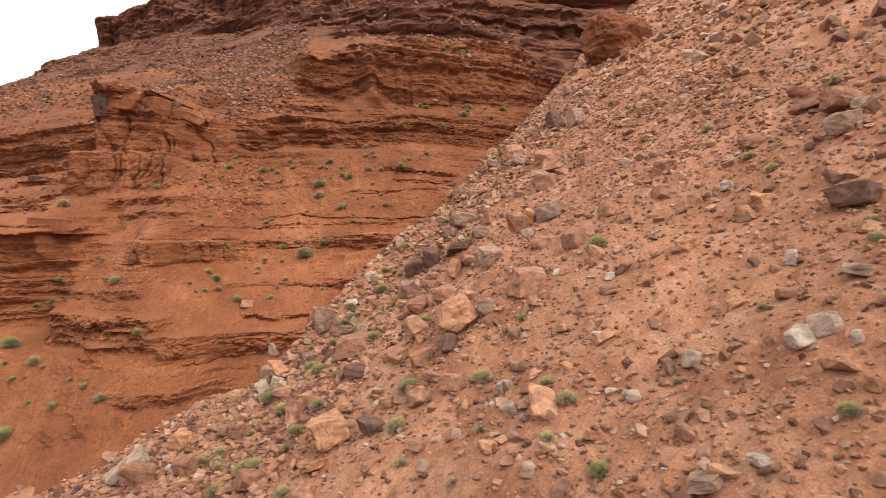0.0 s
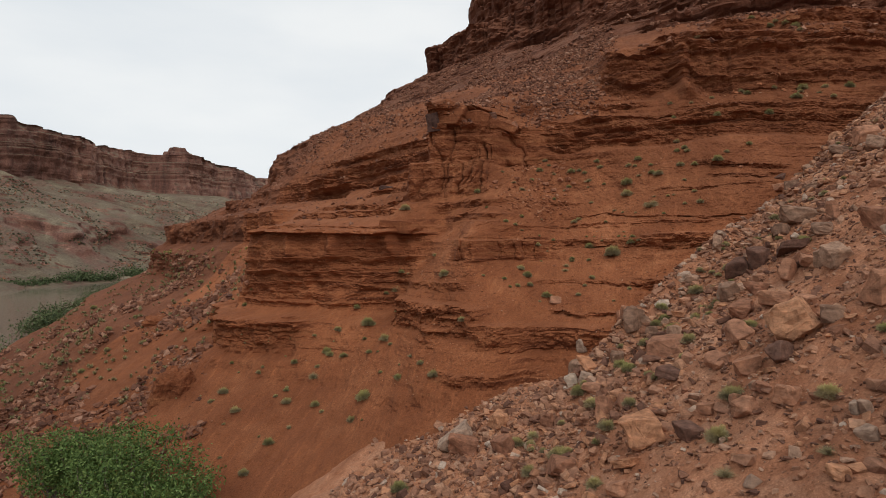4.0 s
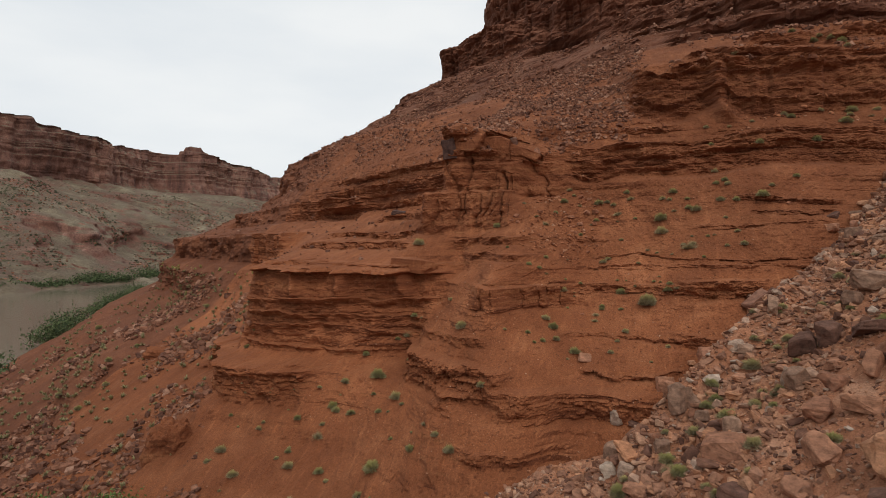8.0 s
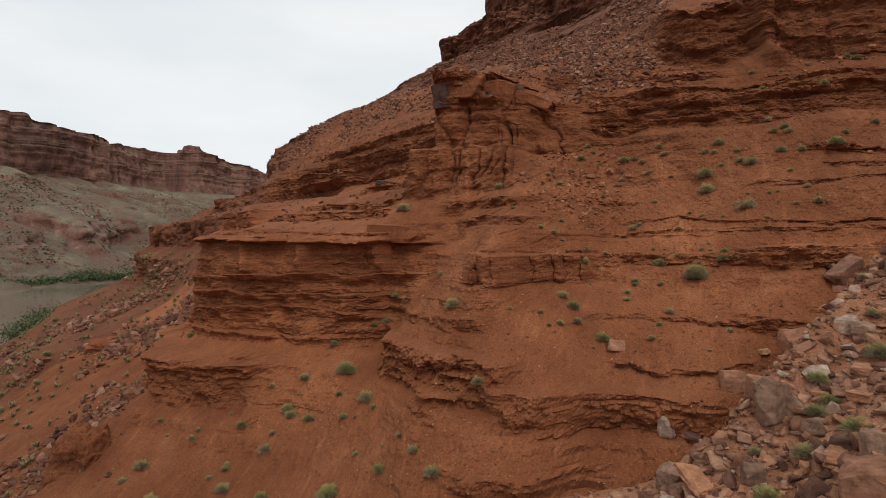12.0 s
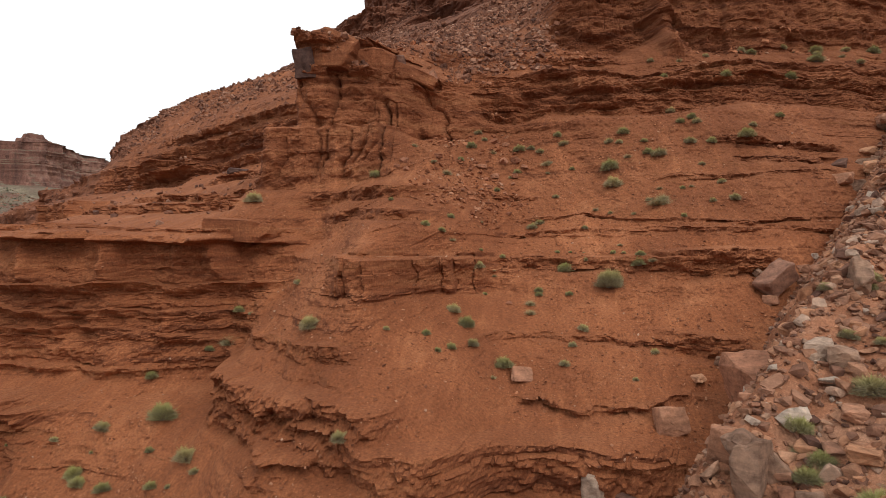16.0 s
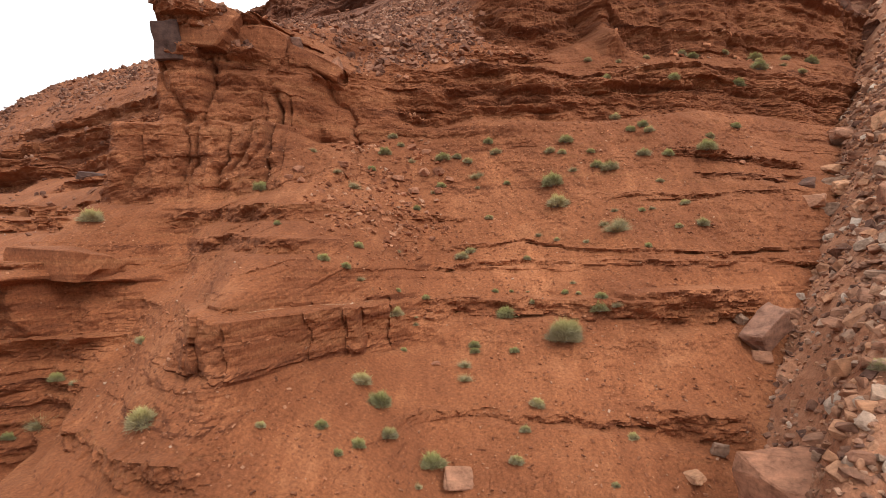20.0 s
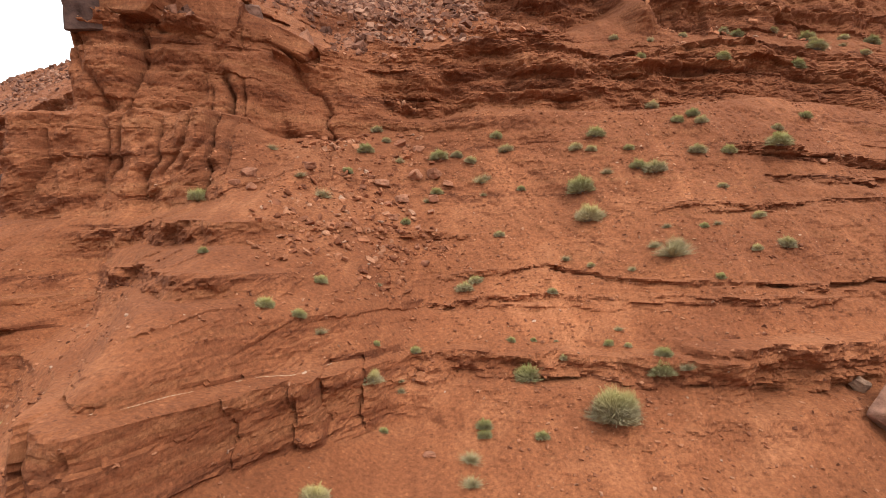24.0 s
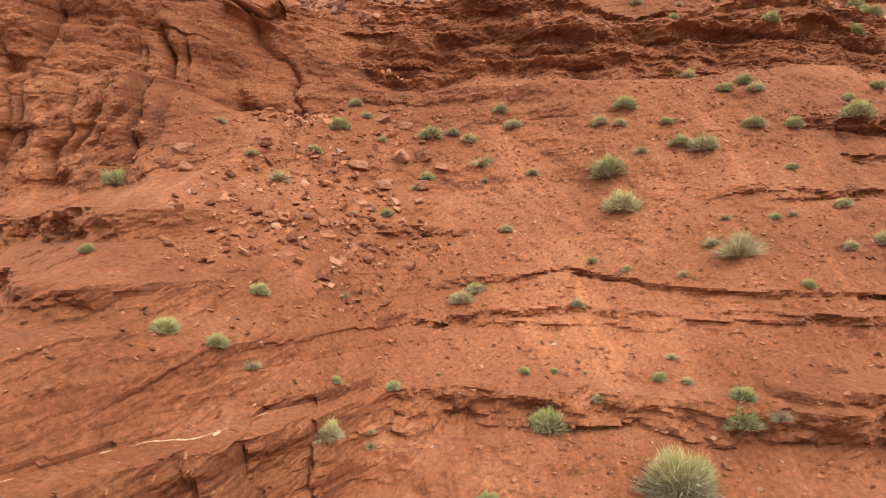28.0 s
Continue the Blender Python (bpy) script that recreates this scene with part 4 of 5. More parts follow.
p, sz = strewn_face(2600, -110, -24, 3, 33, 0.15, 0.7, 2.4, 145, 0.0, 9.0)
stones("flank_rubble", p, sz, DARK_RUBBLE, 35, "rubble along the skyline flank")
p, sz = strewn_face(26000, -125, -36, -25, 0, 0.2, 1.3, 2.6, 146, 0.05, 9.0)
stones("flank_stones", p, sz, DARK_RUBBLE, 36, "stones on the flank above the river", tiny=True)
p, sz = strewn_face(5000, -62, -30, -20, -6.5, 0.16, 1.0, 2.5, 147, 0.05, 6.0)
stones("foot_rubble", p, sz, DARK_RUBBLE, 37, "rubble apron below the low ledge")


# ---- outcrops ----
def outcrop(name, where, size, mat, label, seed, layers=12):
    """A rounded, layered lump of rock."""
    bm = bmesh.new()
    bmesh.ops.create_icosphere(bm, subdivisions=5, radius=0.5)
    for v in bm.verts:
        d = v.co.normalized()
        p = Vector((d.x * 2, d.y * 2, d.z * 2 + seed))
        k = 1 + 0.14 * noise.fractal(p, 0.8, 2.0, 3)
        row = math.floor((d.z * 0.5 + 0.5 + 0.03 * noise.noise(p * 2)) * layers)
        k += 0.06 * math.sin(row * 12.9 + seed) + 0.035 * noise.fractal(p * 4, 0.7, 2.0, 4)
        q = Vector((max(-0.42, min(0.42, d.x * 0.5)), max(-0.4, min(0.4, d.y * 0.5)), max(-0.42, min(0.42, d.z * 0.5))))
        v.co = q * k
    me = bpy.data.meshes.new(name)
    bm.to_mesh(me)
    bm.free()
    me.materials.append(mat)
    ob = tagged(new(name, me), label, "outcrop")
    ob.matrix_world = Matrix.LocRotScale(where, Euler((0.05, 0.25, 0.4)), size)
    return ob


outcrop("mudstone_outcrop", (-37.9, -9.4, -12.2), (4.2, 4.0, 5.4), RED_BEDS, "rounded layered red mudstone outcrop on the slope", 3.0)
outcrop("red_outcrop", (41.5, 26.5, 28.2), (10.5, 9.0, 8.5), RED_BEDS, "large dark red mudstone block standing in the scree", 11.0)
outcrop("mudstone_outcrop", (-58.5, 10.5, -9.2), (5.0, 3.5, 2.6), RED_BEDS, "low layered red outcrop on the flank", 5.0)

# ---- large single blocks: the crag's cap, the leaning slab, the flat slab ----
def block(name, where, size, turn, mat, label, seed, category="rock", chips=0.5, skew=0.3):
    own = random.Random(seed)
    v, f = weathered(own, (1, 1, 1), 0.03, 0.05, chips, skew)
    ob = tagged(new(name, mesh_of(name, v, f, mat)), label, category)
    ob.matrix_world = Matrix.LocRotScale(where, Euler([radians(a) for a in turn]), size)
    return ob


# near-black: shade of the cap's left face put into colour; also the dark slab
SHADE_AND_DARK_STONE = rock_material("shade_and_dark_stone", [(0.0, (0.065, 0.036, 0.03)), (1.0, (0.1, 0.056, 0.045))])
block("cap_rock", (-19.1, 9.4, 14.9), (1.7, 2.8, 2.1), (5, -10, 16), SHADE_AND_DARK_STONE, "sandstone block overhanging the crag's tip, coloured dark for its shaded left face", 3, "rock", 0.5, 0.35)
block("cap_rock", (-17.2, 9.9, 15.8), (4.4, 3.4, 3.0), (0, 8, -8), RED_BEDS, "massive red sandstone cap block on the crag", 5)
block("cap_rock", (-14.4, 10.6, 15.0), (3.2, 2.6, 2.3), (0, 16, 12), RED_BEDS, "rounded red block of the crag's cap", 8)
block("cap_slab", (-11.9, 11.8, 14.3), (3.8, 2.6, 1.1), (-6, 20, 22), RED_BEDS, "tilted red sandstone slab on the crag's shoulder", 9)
block("leaning_slab", (8.2, 0.3, 0.95), (2.2, 1.1, 1.1), (10, -38, 24), ROCKS["u"], "large purple-brown sandstone slab leaning on the rubble's edge", 12, "boulder")
block("pale_outcrop", (5.3, -7.0, -2.7), (2.7, 2.6, 2.6), (14, -18, 20), ROCKS["m"], "smooth pinkish rock outcrop at the edge of the scree", 21, "outcrop", 0.9, 0.35)
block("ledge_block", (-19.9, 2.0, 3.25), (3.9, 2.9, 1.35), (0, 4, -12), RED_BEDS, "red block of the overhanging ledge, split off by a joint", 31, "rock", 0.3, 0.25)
block("dark_slab", (-30.0, at_face(-30.0, 9.1) - 0.3, 9.2), (1.9, 1.5, 0.6), (10, 6, 10), SHADE_AND_DARK_STONE, "dark flat sandstone slab perched on the slope", 32)
block("grey_slab", (2.9, -13.3, at_scree(2.9, -13.3) + 0.3), (2.2, 0.9, 0.8), (14, 38, 14), ROCKS["g"], "long grey sandstone slab tilted down the rubble", 22, "boulder")
block("pale_slab", (-7.2, -20.0, at_scree(-7.2, -20.0) + 0.75), (2.3, 1.1, 1.0), (6, -36, 16), ROCKS["w"], "pale slab leaning on a red-brown boulder", 23, "boulder")
block("leaning_slab", (10.4, -34.5, at_scree(10.4, -34.5) + 0.35), (1.0, 0.3, 1.3), (-48, 12, 8), ROCKS["o"], "thin orange slab leaning back on the orange dirt", 24, "boulder")
block("flat_slab", (-3.7, at_face(-3.7, -3.2) - 0.15, -3.1), (0.95, 0.85, 0.14), (42, 6, 15), ROCKS["r"], "flat pinkish slab lying on the soil", 14, "stone", 1.0, 0.3)
for x, z, w, key in ((-13.2, 15.9, 1.2, "d"), (-10.6, 14.6, 1.0, "r"), (-20.0, 12.8, 0.8, "r")):
    boulder(x, at_face(x, z) + 0.2 * w, z, w, key, 0.75, 0.42)


# ---- desert shrubs ----
def plant_material(name, low, tip, tip2):
    m, n, l, b = material(name, 0.8)
    co = n.new("ShaderNodeTexCoord")
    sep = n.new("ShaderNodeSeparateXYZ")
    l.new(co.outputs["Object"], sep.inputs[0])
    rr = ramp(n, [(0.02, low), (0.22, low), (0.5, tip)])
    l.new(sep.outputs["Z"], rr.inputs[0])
    isl = n.new("ShaderNodeNewGeometry")
    col = mixed(n, l, isl.outputs["Random Per Island"], rr.outputs[0], tip2)
    half = mixed(n, l, 0.45, rr.outputs[0], col)
    info = n.new("ShaderNodeObjectInfo")
    tone = ramp(n, [(0.0, (0.8, 0.79, 0.74)), (1.0, (1.15, 1.12, 1.02))])
    l.new(info.outputs["Random"], tone.inputs[0])
    l.new(mixed(n, l, 1.0, half, tone.outputs[0], "MULTIPLY"), b.inputs["Base Color"])
    return m


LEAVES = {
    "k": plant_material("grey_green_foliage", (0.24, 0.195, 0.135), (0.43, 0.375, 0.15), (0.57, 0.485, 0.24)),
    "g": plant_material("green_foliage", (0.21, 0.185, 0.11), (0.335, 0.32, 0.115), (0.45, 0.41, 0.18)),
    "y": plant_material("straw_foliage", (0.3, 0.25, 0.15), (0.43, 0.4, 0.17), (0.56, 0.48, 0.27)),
}
TWIG, tn, tl, tb = material("grey_twigs", 0.9)
tw = tex(tn, tl, 20, 4)
twr = ramp(tn, [(0.3, (0.14, 0.11, 0.09)), (0.7, (0.27, 0.23, 0.19))])
tl.new(tw.outputs["Fac"], twr.inputs[0])
tl.new(twr.outputs[0], tb.inputs["Base Color"])


def shrub_meshes(key, seed, twigs, tall, wide=0.016, grassy=False):
    """Foliage and bare stems of a fuzzy domed shrub one metre wide: fine tapered twigs that fan out from the root."""
    g = np.random.RandomState(seed)
    lumps = g.uniform(0, 2 * np.pi, 3)

    def fan(count, inner, outer, width, stray):
        az, up = g.uniform(0, 2 * np.pi, count), np.arcsin(g.uniform(0.02, 1.0, count) ** 0.85)
        d = np.stack([np.cos(az) * np.cos(up), np.sin(az) * np.cos(up), np.sin(up) * tall * 2], -1)
        lumpy = 1 + 0.1 * np.cos(az * 3 + lumps[0] + 2 * up) + 0.08 * np.cos(az * 5 + lumps[1] - 3 * up) + 0.07 * np.cos(az * 2 + 7 * up + lumps[2])
        reach = 0.46 * lumpy * (1 + g.normal(0, 0.07, count))
        start = d * (reach * g.uniform(*inner, count))[:, None] + g.normal(0, 0.025, (count, 3))
        tip = d * (reach * g.uniform(*outer, count))[:, None] + g.normal(0, stray, (count, 3))
        side = np.cross(tip - start, g.normal(0, 1, (count, 3)))
        side = side / (np.linalg.norm(side, axis=1)[:, None] + 1e-6) * (width * g.uniform(0.6, 1.4, count))[:, None] * 0.5
        low = np.maximum(start[:, 2], -0.04)
        start[:, 2], tip[:, 2] = low, np.maximum(tip[:, 2], 0.0)
        return np.stack([start - side, start + side, tip], 1).reshape(-1, 3), np.arange(count * 3).reshape(-1, 3)

    if grassy:
        leaf = fan(twigs, (0.02, 0.3), (0.7, 1.15), wide, 0.06)
    else:
        leaf = fan(twigs, (0.4, 0.88), (0.86, 1.04), wide, 0.035)
    stem = fan(260, (0.0, 0.15), (0.5, 0.92), 0.012, 0.04)
    return mesh_of("foliage", *leaf, LEAVES[key]), mesh_of("woody_base", *stem, TWIG)


SHRUB_MESHES = {
    "k": [shrub_meshes("k", 50 + n, 2600, 0.55) for n in range(4)],
    "g": [shrub_meshes("g", 60 + n, 2600, 0.58) for n in range(4)],
    "y": [shrub_meshes("y", 70 + n, 800, 0.42, 0.012, True) for n in range(4)],
}
BIG_SHRUB = shrub_meshes("k", 90, 11000, 0.58, 0.009)
SHRUB_SAYS = {
    "k": "grey-green twiggy desert shrub growing on red soil",
    "g": "green rounded desert shrub growing on the red slope",
    "y": "straw-yellow dry grass tuft on the red slope",
}


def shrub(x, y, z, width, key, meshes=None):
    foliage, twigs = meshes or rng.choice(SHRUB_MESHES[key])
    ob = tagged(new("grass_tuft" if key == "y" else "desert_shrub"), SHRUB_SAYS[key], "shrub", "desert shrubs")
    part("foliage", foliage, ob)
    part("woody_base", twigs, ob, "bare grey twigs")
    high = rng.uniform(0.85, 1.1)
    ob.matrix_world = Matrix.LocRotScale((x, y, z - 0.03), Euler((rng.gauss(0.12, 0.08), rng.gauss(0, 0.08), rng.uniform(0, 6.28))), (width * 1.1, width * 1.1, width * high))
    return ob


big = shrub(0.45, at_face(0.45, 0.5) - 0.2, 0.42, 1.42, "k", BIG_SHRUB)
tagged(big, "large domed grey-green shrub with bare grey lower twigs")

# shrubs: x, height, width, kind: upper face and gully
for x, z, w, key in ((-1.6, 1.1, 0.88, "g"), (2.0, 1.5, 0.87, "g"), (2.6, 1.7, 0.59, "y"), (2.1, 2.0, 0.55, "g"), (-6.1, 1.3, 0.66, "k"), (-5.4, 0.8, 0.42, "y"), (-5.0, 1.8, 0.39, "g"), (-6.1, 2.2, 0.26, "g"), (-2.0, 2.1, 0.31, "g"), (-0.5, 1.7, 0.37, "k"), (1.3, 2.5, 0.38, "y"), (-7.5, 2.7, 0.51, "y"), (-8.0, 3.2, 0.48, "g"), (-8.8, 3.5, 0.54, "g"), (-7.8, 4.0, 0.46, "g"), (-6.3, 3.8, 0.38, "y"), (-10.9, 4.9, 0.32, "g"), (-13.3, 6.8, 0.84, "g"), (-7.7, 9.3, 0.83, "g"), (-11.4, 9.2, 0.58, "y"), (-7.4, 10.6, 0.62, "k"), (-8.8, 7.0, 0.81, "y"), (-9.7, 7.8, 0.63, "y"), (-8.2, 8.2, 0.49, "g"), (-5.7, 6.0, 0.46, "g"),):
    shrub(x, at_face(x, z), z, w, key)
for x, z, w, key in ((-3.4, 3.5, 0.69, "k"), (-4.9, 7.0, 0.48, "y"), (-4.5, 7.4, 0.59, "g"), (-2.6, 7.9, 0.82, "y"), (-3.0, 8.9, 0.66, "k"), (-4.4, 9.1, 0.95, "g"), (-3.6, 9.2, 0.63, "k"), (-1.8, 10.1, 0.64, "g"), (-1.4, 9.4, 0.72, "k"), (-2.5, 7.3, 0.42, "y"), (-0.9, 7.5, 0.42, "g"), (-2.0, 5.5, 0.48, "k"), (2.4, 9.9, 0.83, "g"), (1.5, 9.3, 0.62, "k"), (2.1, 9.2, 0.53, "k"), (3.6, 9.2, 0.53, "g"), (2.5, 8.1, 0.68, "y"), (3.7, 8.3, 0.79, "g"), (4.3, 8.1, 1.03, "k"), (1.4, 7.3, 1.23, "g"), (1.4, 6.1, 1.22, "k"), (0.3, 4.6, 0.56, "y"), (3.6, 4.8, 1.54, "y"), (3.9, 5.8, 0.48, "y"), (2.3, 4.3, 0.40, "y"),):
    shrub(x, at_face(x, z), z, w, key)
for x, z, w, key in ((6.2, 12.1, 0.70, "k"), (6.1, 10.6, 0.64, "g"), (6.8, 10.9, 0.65, "g"), (7.0, 10.5, 0.67, "k"), (6.3, 9.0, 0.82, "k"), (7.6, 9.0, 0.64, "g"), (9.6, 9.3, 1.06, "g"), (6.6, 7.4, 0.46, "k"), (5.1, 5.8, 0.38, "g"), (7.4, 6.2, 0.55, "k"), (6.5, 5.0, 0.42, "k"), (4.7, 4.1, 0.36, "g"), (10.6, 10.3, 0.61, "k"), (12.8, 11.2, 0.66, "g"), (15.4, 15.1, 1.01, "g"), (10.2, 14.8, 0.82, "g"), (5.9, 14.8, 0.58, "g"), (0.9, 2.1, 0.35, "g"), (1.4, 2.1, 0.27, "k"), (-1.3, 2.1, 0.24, "g"), (-0.6, 2.1, 0.21, "y"), (1.1, 4.4, 0.33, "k"), (-0.4, 3.5, 0.41, "k"),):
    shrub(x, at_face(x, z), z, w, key)
# shrubs: x, height, width, kind: benches over the cliff bands
for x, z, w, key in ((13.3, 18.6, 0.8, "k"), (13.9, 18.2, 0.9, "g"), (16.7, 18.9, 0.7, "k"), (17.8, 18.6, 0.6, "y"), (19.9, 18.9, 1.3, "g"), (19.4, 18.3, 0.7, "k"), (18.7, 17.3, 1.3, "g"), (22.0, 18.8, 0.8, "k"), (21.2, 18.0, 0.7, "y"), (24.6, 18.9, 1.1, "g"), (5.7, 17.3, 0.6, "k"), (7.9, 17.3, 0.7, "y"), (10.1, 17.8, 0.6, "k"), (22.5, 17.4, 0.8, "k"), (16.2, 31.2, 1.0, "g"), (17.8, 28.6, 1.1, "g"), (18.4, 29.2, 0.9, "k"), (19.4, 28.6, 1.0, "g"), (20.4, 28.0, 1.1, "g"), (20.6, 27.0, 0.9, "k"), (9.2, 27.1, 0.9, "y"),):
    shrub(x, at_face(x, z), z, w, key)
# shrubs: x, height, width, kind: gully and ledges
for x, z, w, key in ((-5.4, 1.1, 0.3, "y"), (-3.0, 0.1, 0.5, "g"), (-5.8, -0.1, 0.3, "g"), (-3.4, -0.5, 0.7, "y"), (3.9, 5.1, 0.9, "y"), (3.2, 5.1, 0.6, "y"), (7.8, 5.1, 0.7, "k"), (5.6, 5.9, 0.4, "y"), (-3.0, 3.8, 0.6, "k"), (-2.4, 8.0, 0.7, "y"), (-6.2, 8.9, 0.6, "y"), (-6.9, 10.0, 0.5, "k"),):
    shrub(x, at_face(x, z), z, w, key)
# shrubs: x, height, width, kind: middle face
for x, z, w, key in ((-7.0, -0.7, 0.79, "k"), (-6.3, -1.3, 0.85, "g"), (-3.4, -0.9, 0.73, "y"), (-1.0, -1.4, 0.59, "k"), (-12.7, -1.1, 1.01, "k"), (-19.7, -3.0, 1.22, "y"), (-19.2, -1.2, 0.63, "g"), (-18.4, -1.3, 0.49, "y"), (-4.5, -2.9, 0.87, "g"), (-7.2, -2.0, 0.36, "g"), (-7.8, -1.4, 0.45, "g"), (-5.9, -2.0, 0.68, "k"), (-6.7, -2.0, 0.51, "g"), (-1.9, -2.7, 0.53, "k"), (-1.5, -2.0, 0.41, "k"), (-3.0, -0.1, 0.49, "g"), (-1.5, 0.0, 0.43, "g"), (2.0, -2.2, 0.41, "k"), (0.9, -3.0, 0.31, "k"), (-18.9, -4.8, 0.58, "g"), (-20.4, -3.2, 0.53, "g"), (-9.3, -1.1, 0.35, "k"), (-4.9, -3.2, 0.37, "y"), (-20.8, 5.2, 1.20, "k"), (-15.4, 0.4, 0.52, "k"),):
    shrub(x, at_face(x, z), z, w, key)
# shrubs: x, height, width, kind: lower face
for x, z, w, key in ((-16.8, -10.1, 1.35, "g"), (-10.8, -7.8, 0.86, "k"), (-14.0, -8.4, 0.72, "g"), (-13.3, -6.9, 0.65, "y"), (-12.1, -7.2, 0.62, "k"), (-17.4, -6.5, 0.96, "k"), (-20.2, -5.7, 1.32, "g"), (-22.9, -8.2, 0.81, "g"), (-21.3, -8.1, 0.79, "g"), (-18.5, -7.5, 0.62, "g"), (-23.4, -9.7, 1.06, "y"), (-24.5, -11.4, 0.94, "k"), (-25.9, -8.8, 0.67, "g"), (-31.4, -11.3, 1.03, "k"), (-28.6, -12.1, 0.95, "k"), (-21.6, -11.3, 0.81, "g"), (-9.6, -4.2, 0.64, "k"), (-22.9, -4.5, 0.66, "g"), (-23.0, -6.2, 0.84, "k"), (-65.5, -9.7, 0.95, "g"), (-61.0, -11.5, 0.86, "k"), (-64.9, -8.4, 0.85, "g"), (-61.2, -13.6, 1.04, "g"), (-85.8, -12.8, 1.16, "g"), (-68.6, -13.3, 0.89, "k"),):
    shrub(x, at_face(x, z), z, w, key)
for x, z, w, key in ((-81.4, -4.0, 1.20, "g"), (-63.5, -4.2, 0.96, "g"), (-36.4, -0.4, 0.56, "k"), (-36.1, -4.7, 0.64, "g"), (-35.7, -3.1, 0.46, "g"),):
    shrub(x, at_face(x, z), z, w, key)
# shrubs: x, height, width, kind: foot and flank
for x, z, w, key in ((-23.5, -8.0, 0.88, "g"), (-17.1, -11.4, 0.73, "k"), (-23.5, -13.4, 0.91, "g"), (-23.8, -14.8, 0.86, "k"), (-84.1, -12.3, 1.08, "g"), (-94.7, -9.9, 1.27, "g"), (-69.0, -6.1, 0.90, "k"), (-55.0, -10.4, 0.95, "g"),):
    shrub(x, at_face(x, z), z, w, key)
# shrubs on the scree: x, y, width, kind
for x, y, w, key in ((6.7, -27.6, 1.09, "k"), (6.0, -29.7, 0.94, "k"), (1.7, -24.6, 0.93, "k"), (-3.3, -21.1, 0.93, "k"), (9.3, -30.4, 0.88, "k"), (6.4, -11.8, 1.11, "k"), (4.9, -15.1, 1.03, "g"), (-9.2, -23.8, 1.05, "g"), (1.5, -28.5, 0.81, "k"), (-1.9, -24.9, 0.82, "k"), (5.9, -32.6, 0.83, "y"), (11.0, -33.2, 0.66, "k"), (11.5, -28.4, 0.58, "g"), (8.1, -21.7, 0.77, "g"),):
    shrub(x, y, at_scree(x, y), w, key)
# shrubs on the scree: x, y, width, kind
for x, y, w, key in ((10.8, -38.1, 0.68, "g"), (11.1, -34.7, 0.77, "k"), (10.0, -36.1, 0.51, "k"), (15.7, -26.6, 1.05, "g"), (11.8, -14.8, 0.92, "g"), (15.0, -41.7, 0.55, "k"), (13.6, -38.7, 0.45, "y"), (8.5, -33.7, 0.66, "y"), (7.3, -35.2, 0.52, "y"), (13.8, -36.8, 0.33, "g"), (20.2, -37.1, 0.61, "k"), (21.3, -35.8, 0.56, "k"), (22.9, -29.0, 0.70, "k"), (23.4, -26.7, 0.71, "k"), (25.2, -20.5, 0.86, "k"), (16.7, -36.6, 0.38, "k"), (29.4, -25.3, 0.88, "k"),):
    shrub(x, y, at_scree(x, y), w, key)

# tufts and shrubs between the blocks at the scree's edge
spot = random.Random(31)
for n in range(46):
    y = spot.uniform(-16, 8)
    x = 3.4 + 0.72 * (y + 12) + spot.uniform(0.3, 8)
    shrub(x, y, at_scree(x, y) + 0.1, spot.uniform(0.35, 0.8), spot.choice("yykkg"))
# grey shrubs in the rubble the camera passes
for n in range(34):
    y = spot.uniform(-26, -8)
    x = 0.5 + 0.55 * (y + 14) + spot.uniform(0, 9)
    shrub(x, y, at_scree(x, y) + 0.1, 0.45 + 0.65 * spot.random() ** 2, spot.choice("kkkgy"))
# small tufts on the lower soil slope
for n in range(34):
    z = spot.uniform(-14.5, -6.5)
    x = spot.uniform(-36, -14) + 0.4 * (z + 8)
    shrub(x, at_face(x, z), z, 0.22 + 0.5 * spot.random() ** 2, spot.choice("kgyk"))
# small shrubs too many to count on the far flank
r = np.random.RandomState(77)
sv, sf = [], []
for n in range(900):
    x, z = r.uniform(-110, -39), r.uniform(-21, 1)
    y = at_face(x, z)
    w = r.uniform(0.4, 1.1)
    for b_ in range(26):
        az, up = r.uniform(0, 6.28), r.uniform(0.2, 1.4)
        d = np.array((np.cos(az) * np.cos(up), np.sin(az) * np.cos(up), np.sin(up))) * w * 0.55
        s_ = np.array((-np.sin(az), np.cos(az), 0)) * w * 0.09
        k = len(sv)
        o = np.array((x, y, z))
        sv.extend([o + d * 0.2 - s_, o + d * 0.2 + s_, o + d * r.uniform(0.8, 1.2)])
        sf.append((k, k + 1, k + 2))
tagged(new("flank_shrubs", mesh_of("flank_shrubs", sv, sf, LEAVES["g"])), "small green shrubs dotting the red flank", "shrubs", kind="stuff")


# ---- trees and thickets by the water ----
TREE_LEAF, ln_, ll_, lb_ = material("tamarisk_leaf", 0.7)
li = ln_.new("ShaderNodeNewGeometry")
lr = ramp(ln_, [(0.0, (0.04, 0.075, 0.018)), (0.6, (0.095, 0.155, 0.038)), (1.0, (0.17, 0.23, 0.07))])
ll_.new(li.outputs["Random Per Island"], lr.inputs[0])
ll_.new(lr.outputs[0], lb_.inputs["Base Color"])


WILLOW, wn_, wl_, wb_ = material("willow_leaf", 0.8)
wi = wn_.new("ShaderNodeNewGeometry")
wr = ramp(wn_, [(0.0, (0.035, 0.05, 0.022)), (0.6, (0.075, 0.105, 0.04)), (1.0, (0.13, 0.15, 0.07))])
wl_.new(wi.outputs["Random Per Island"], wr.inputs[0])
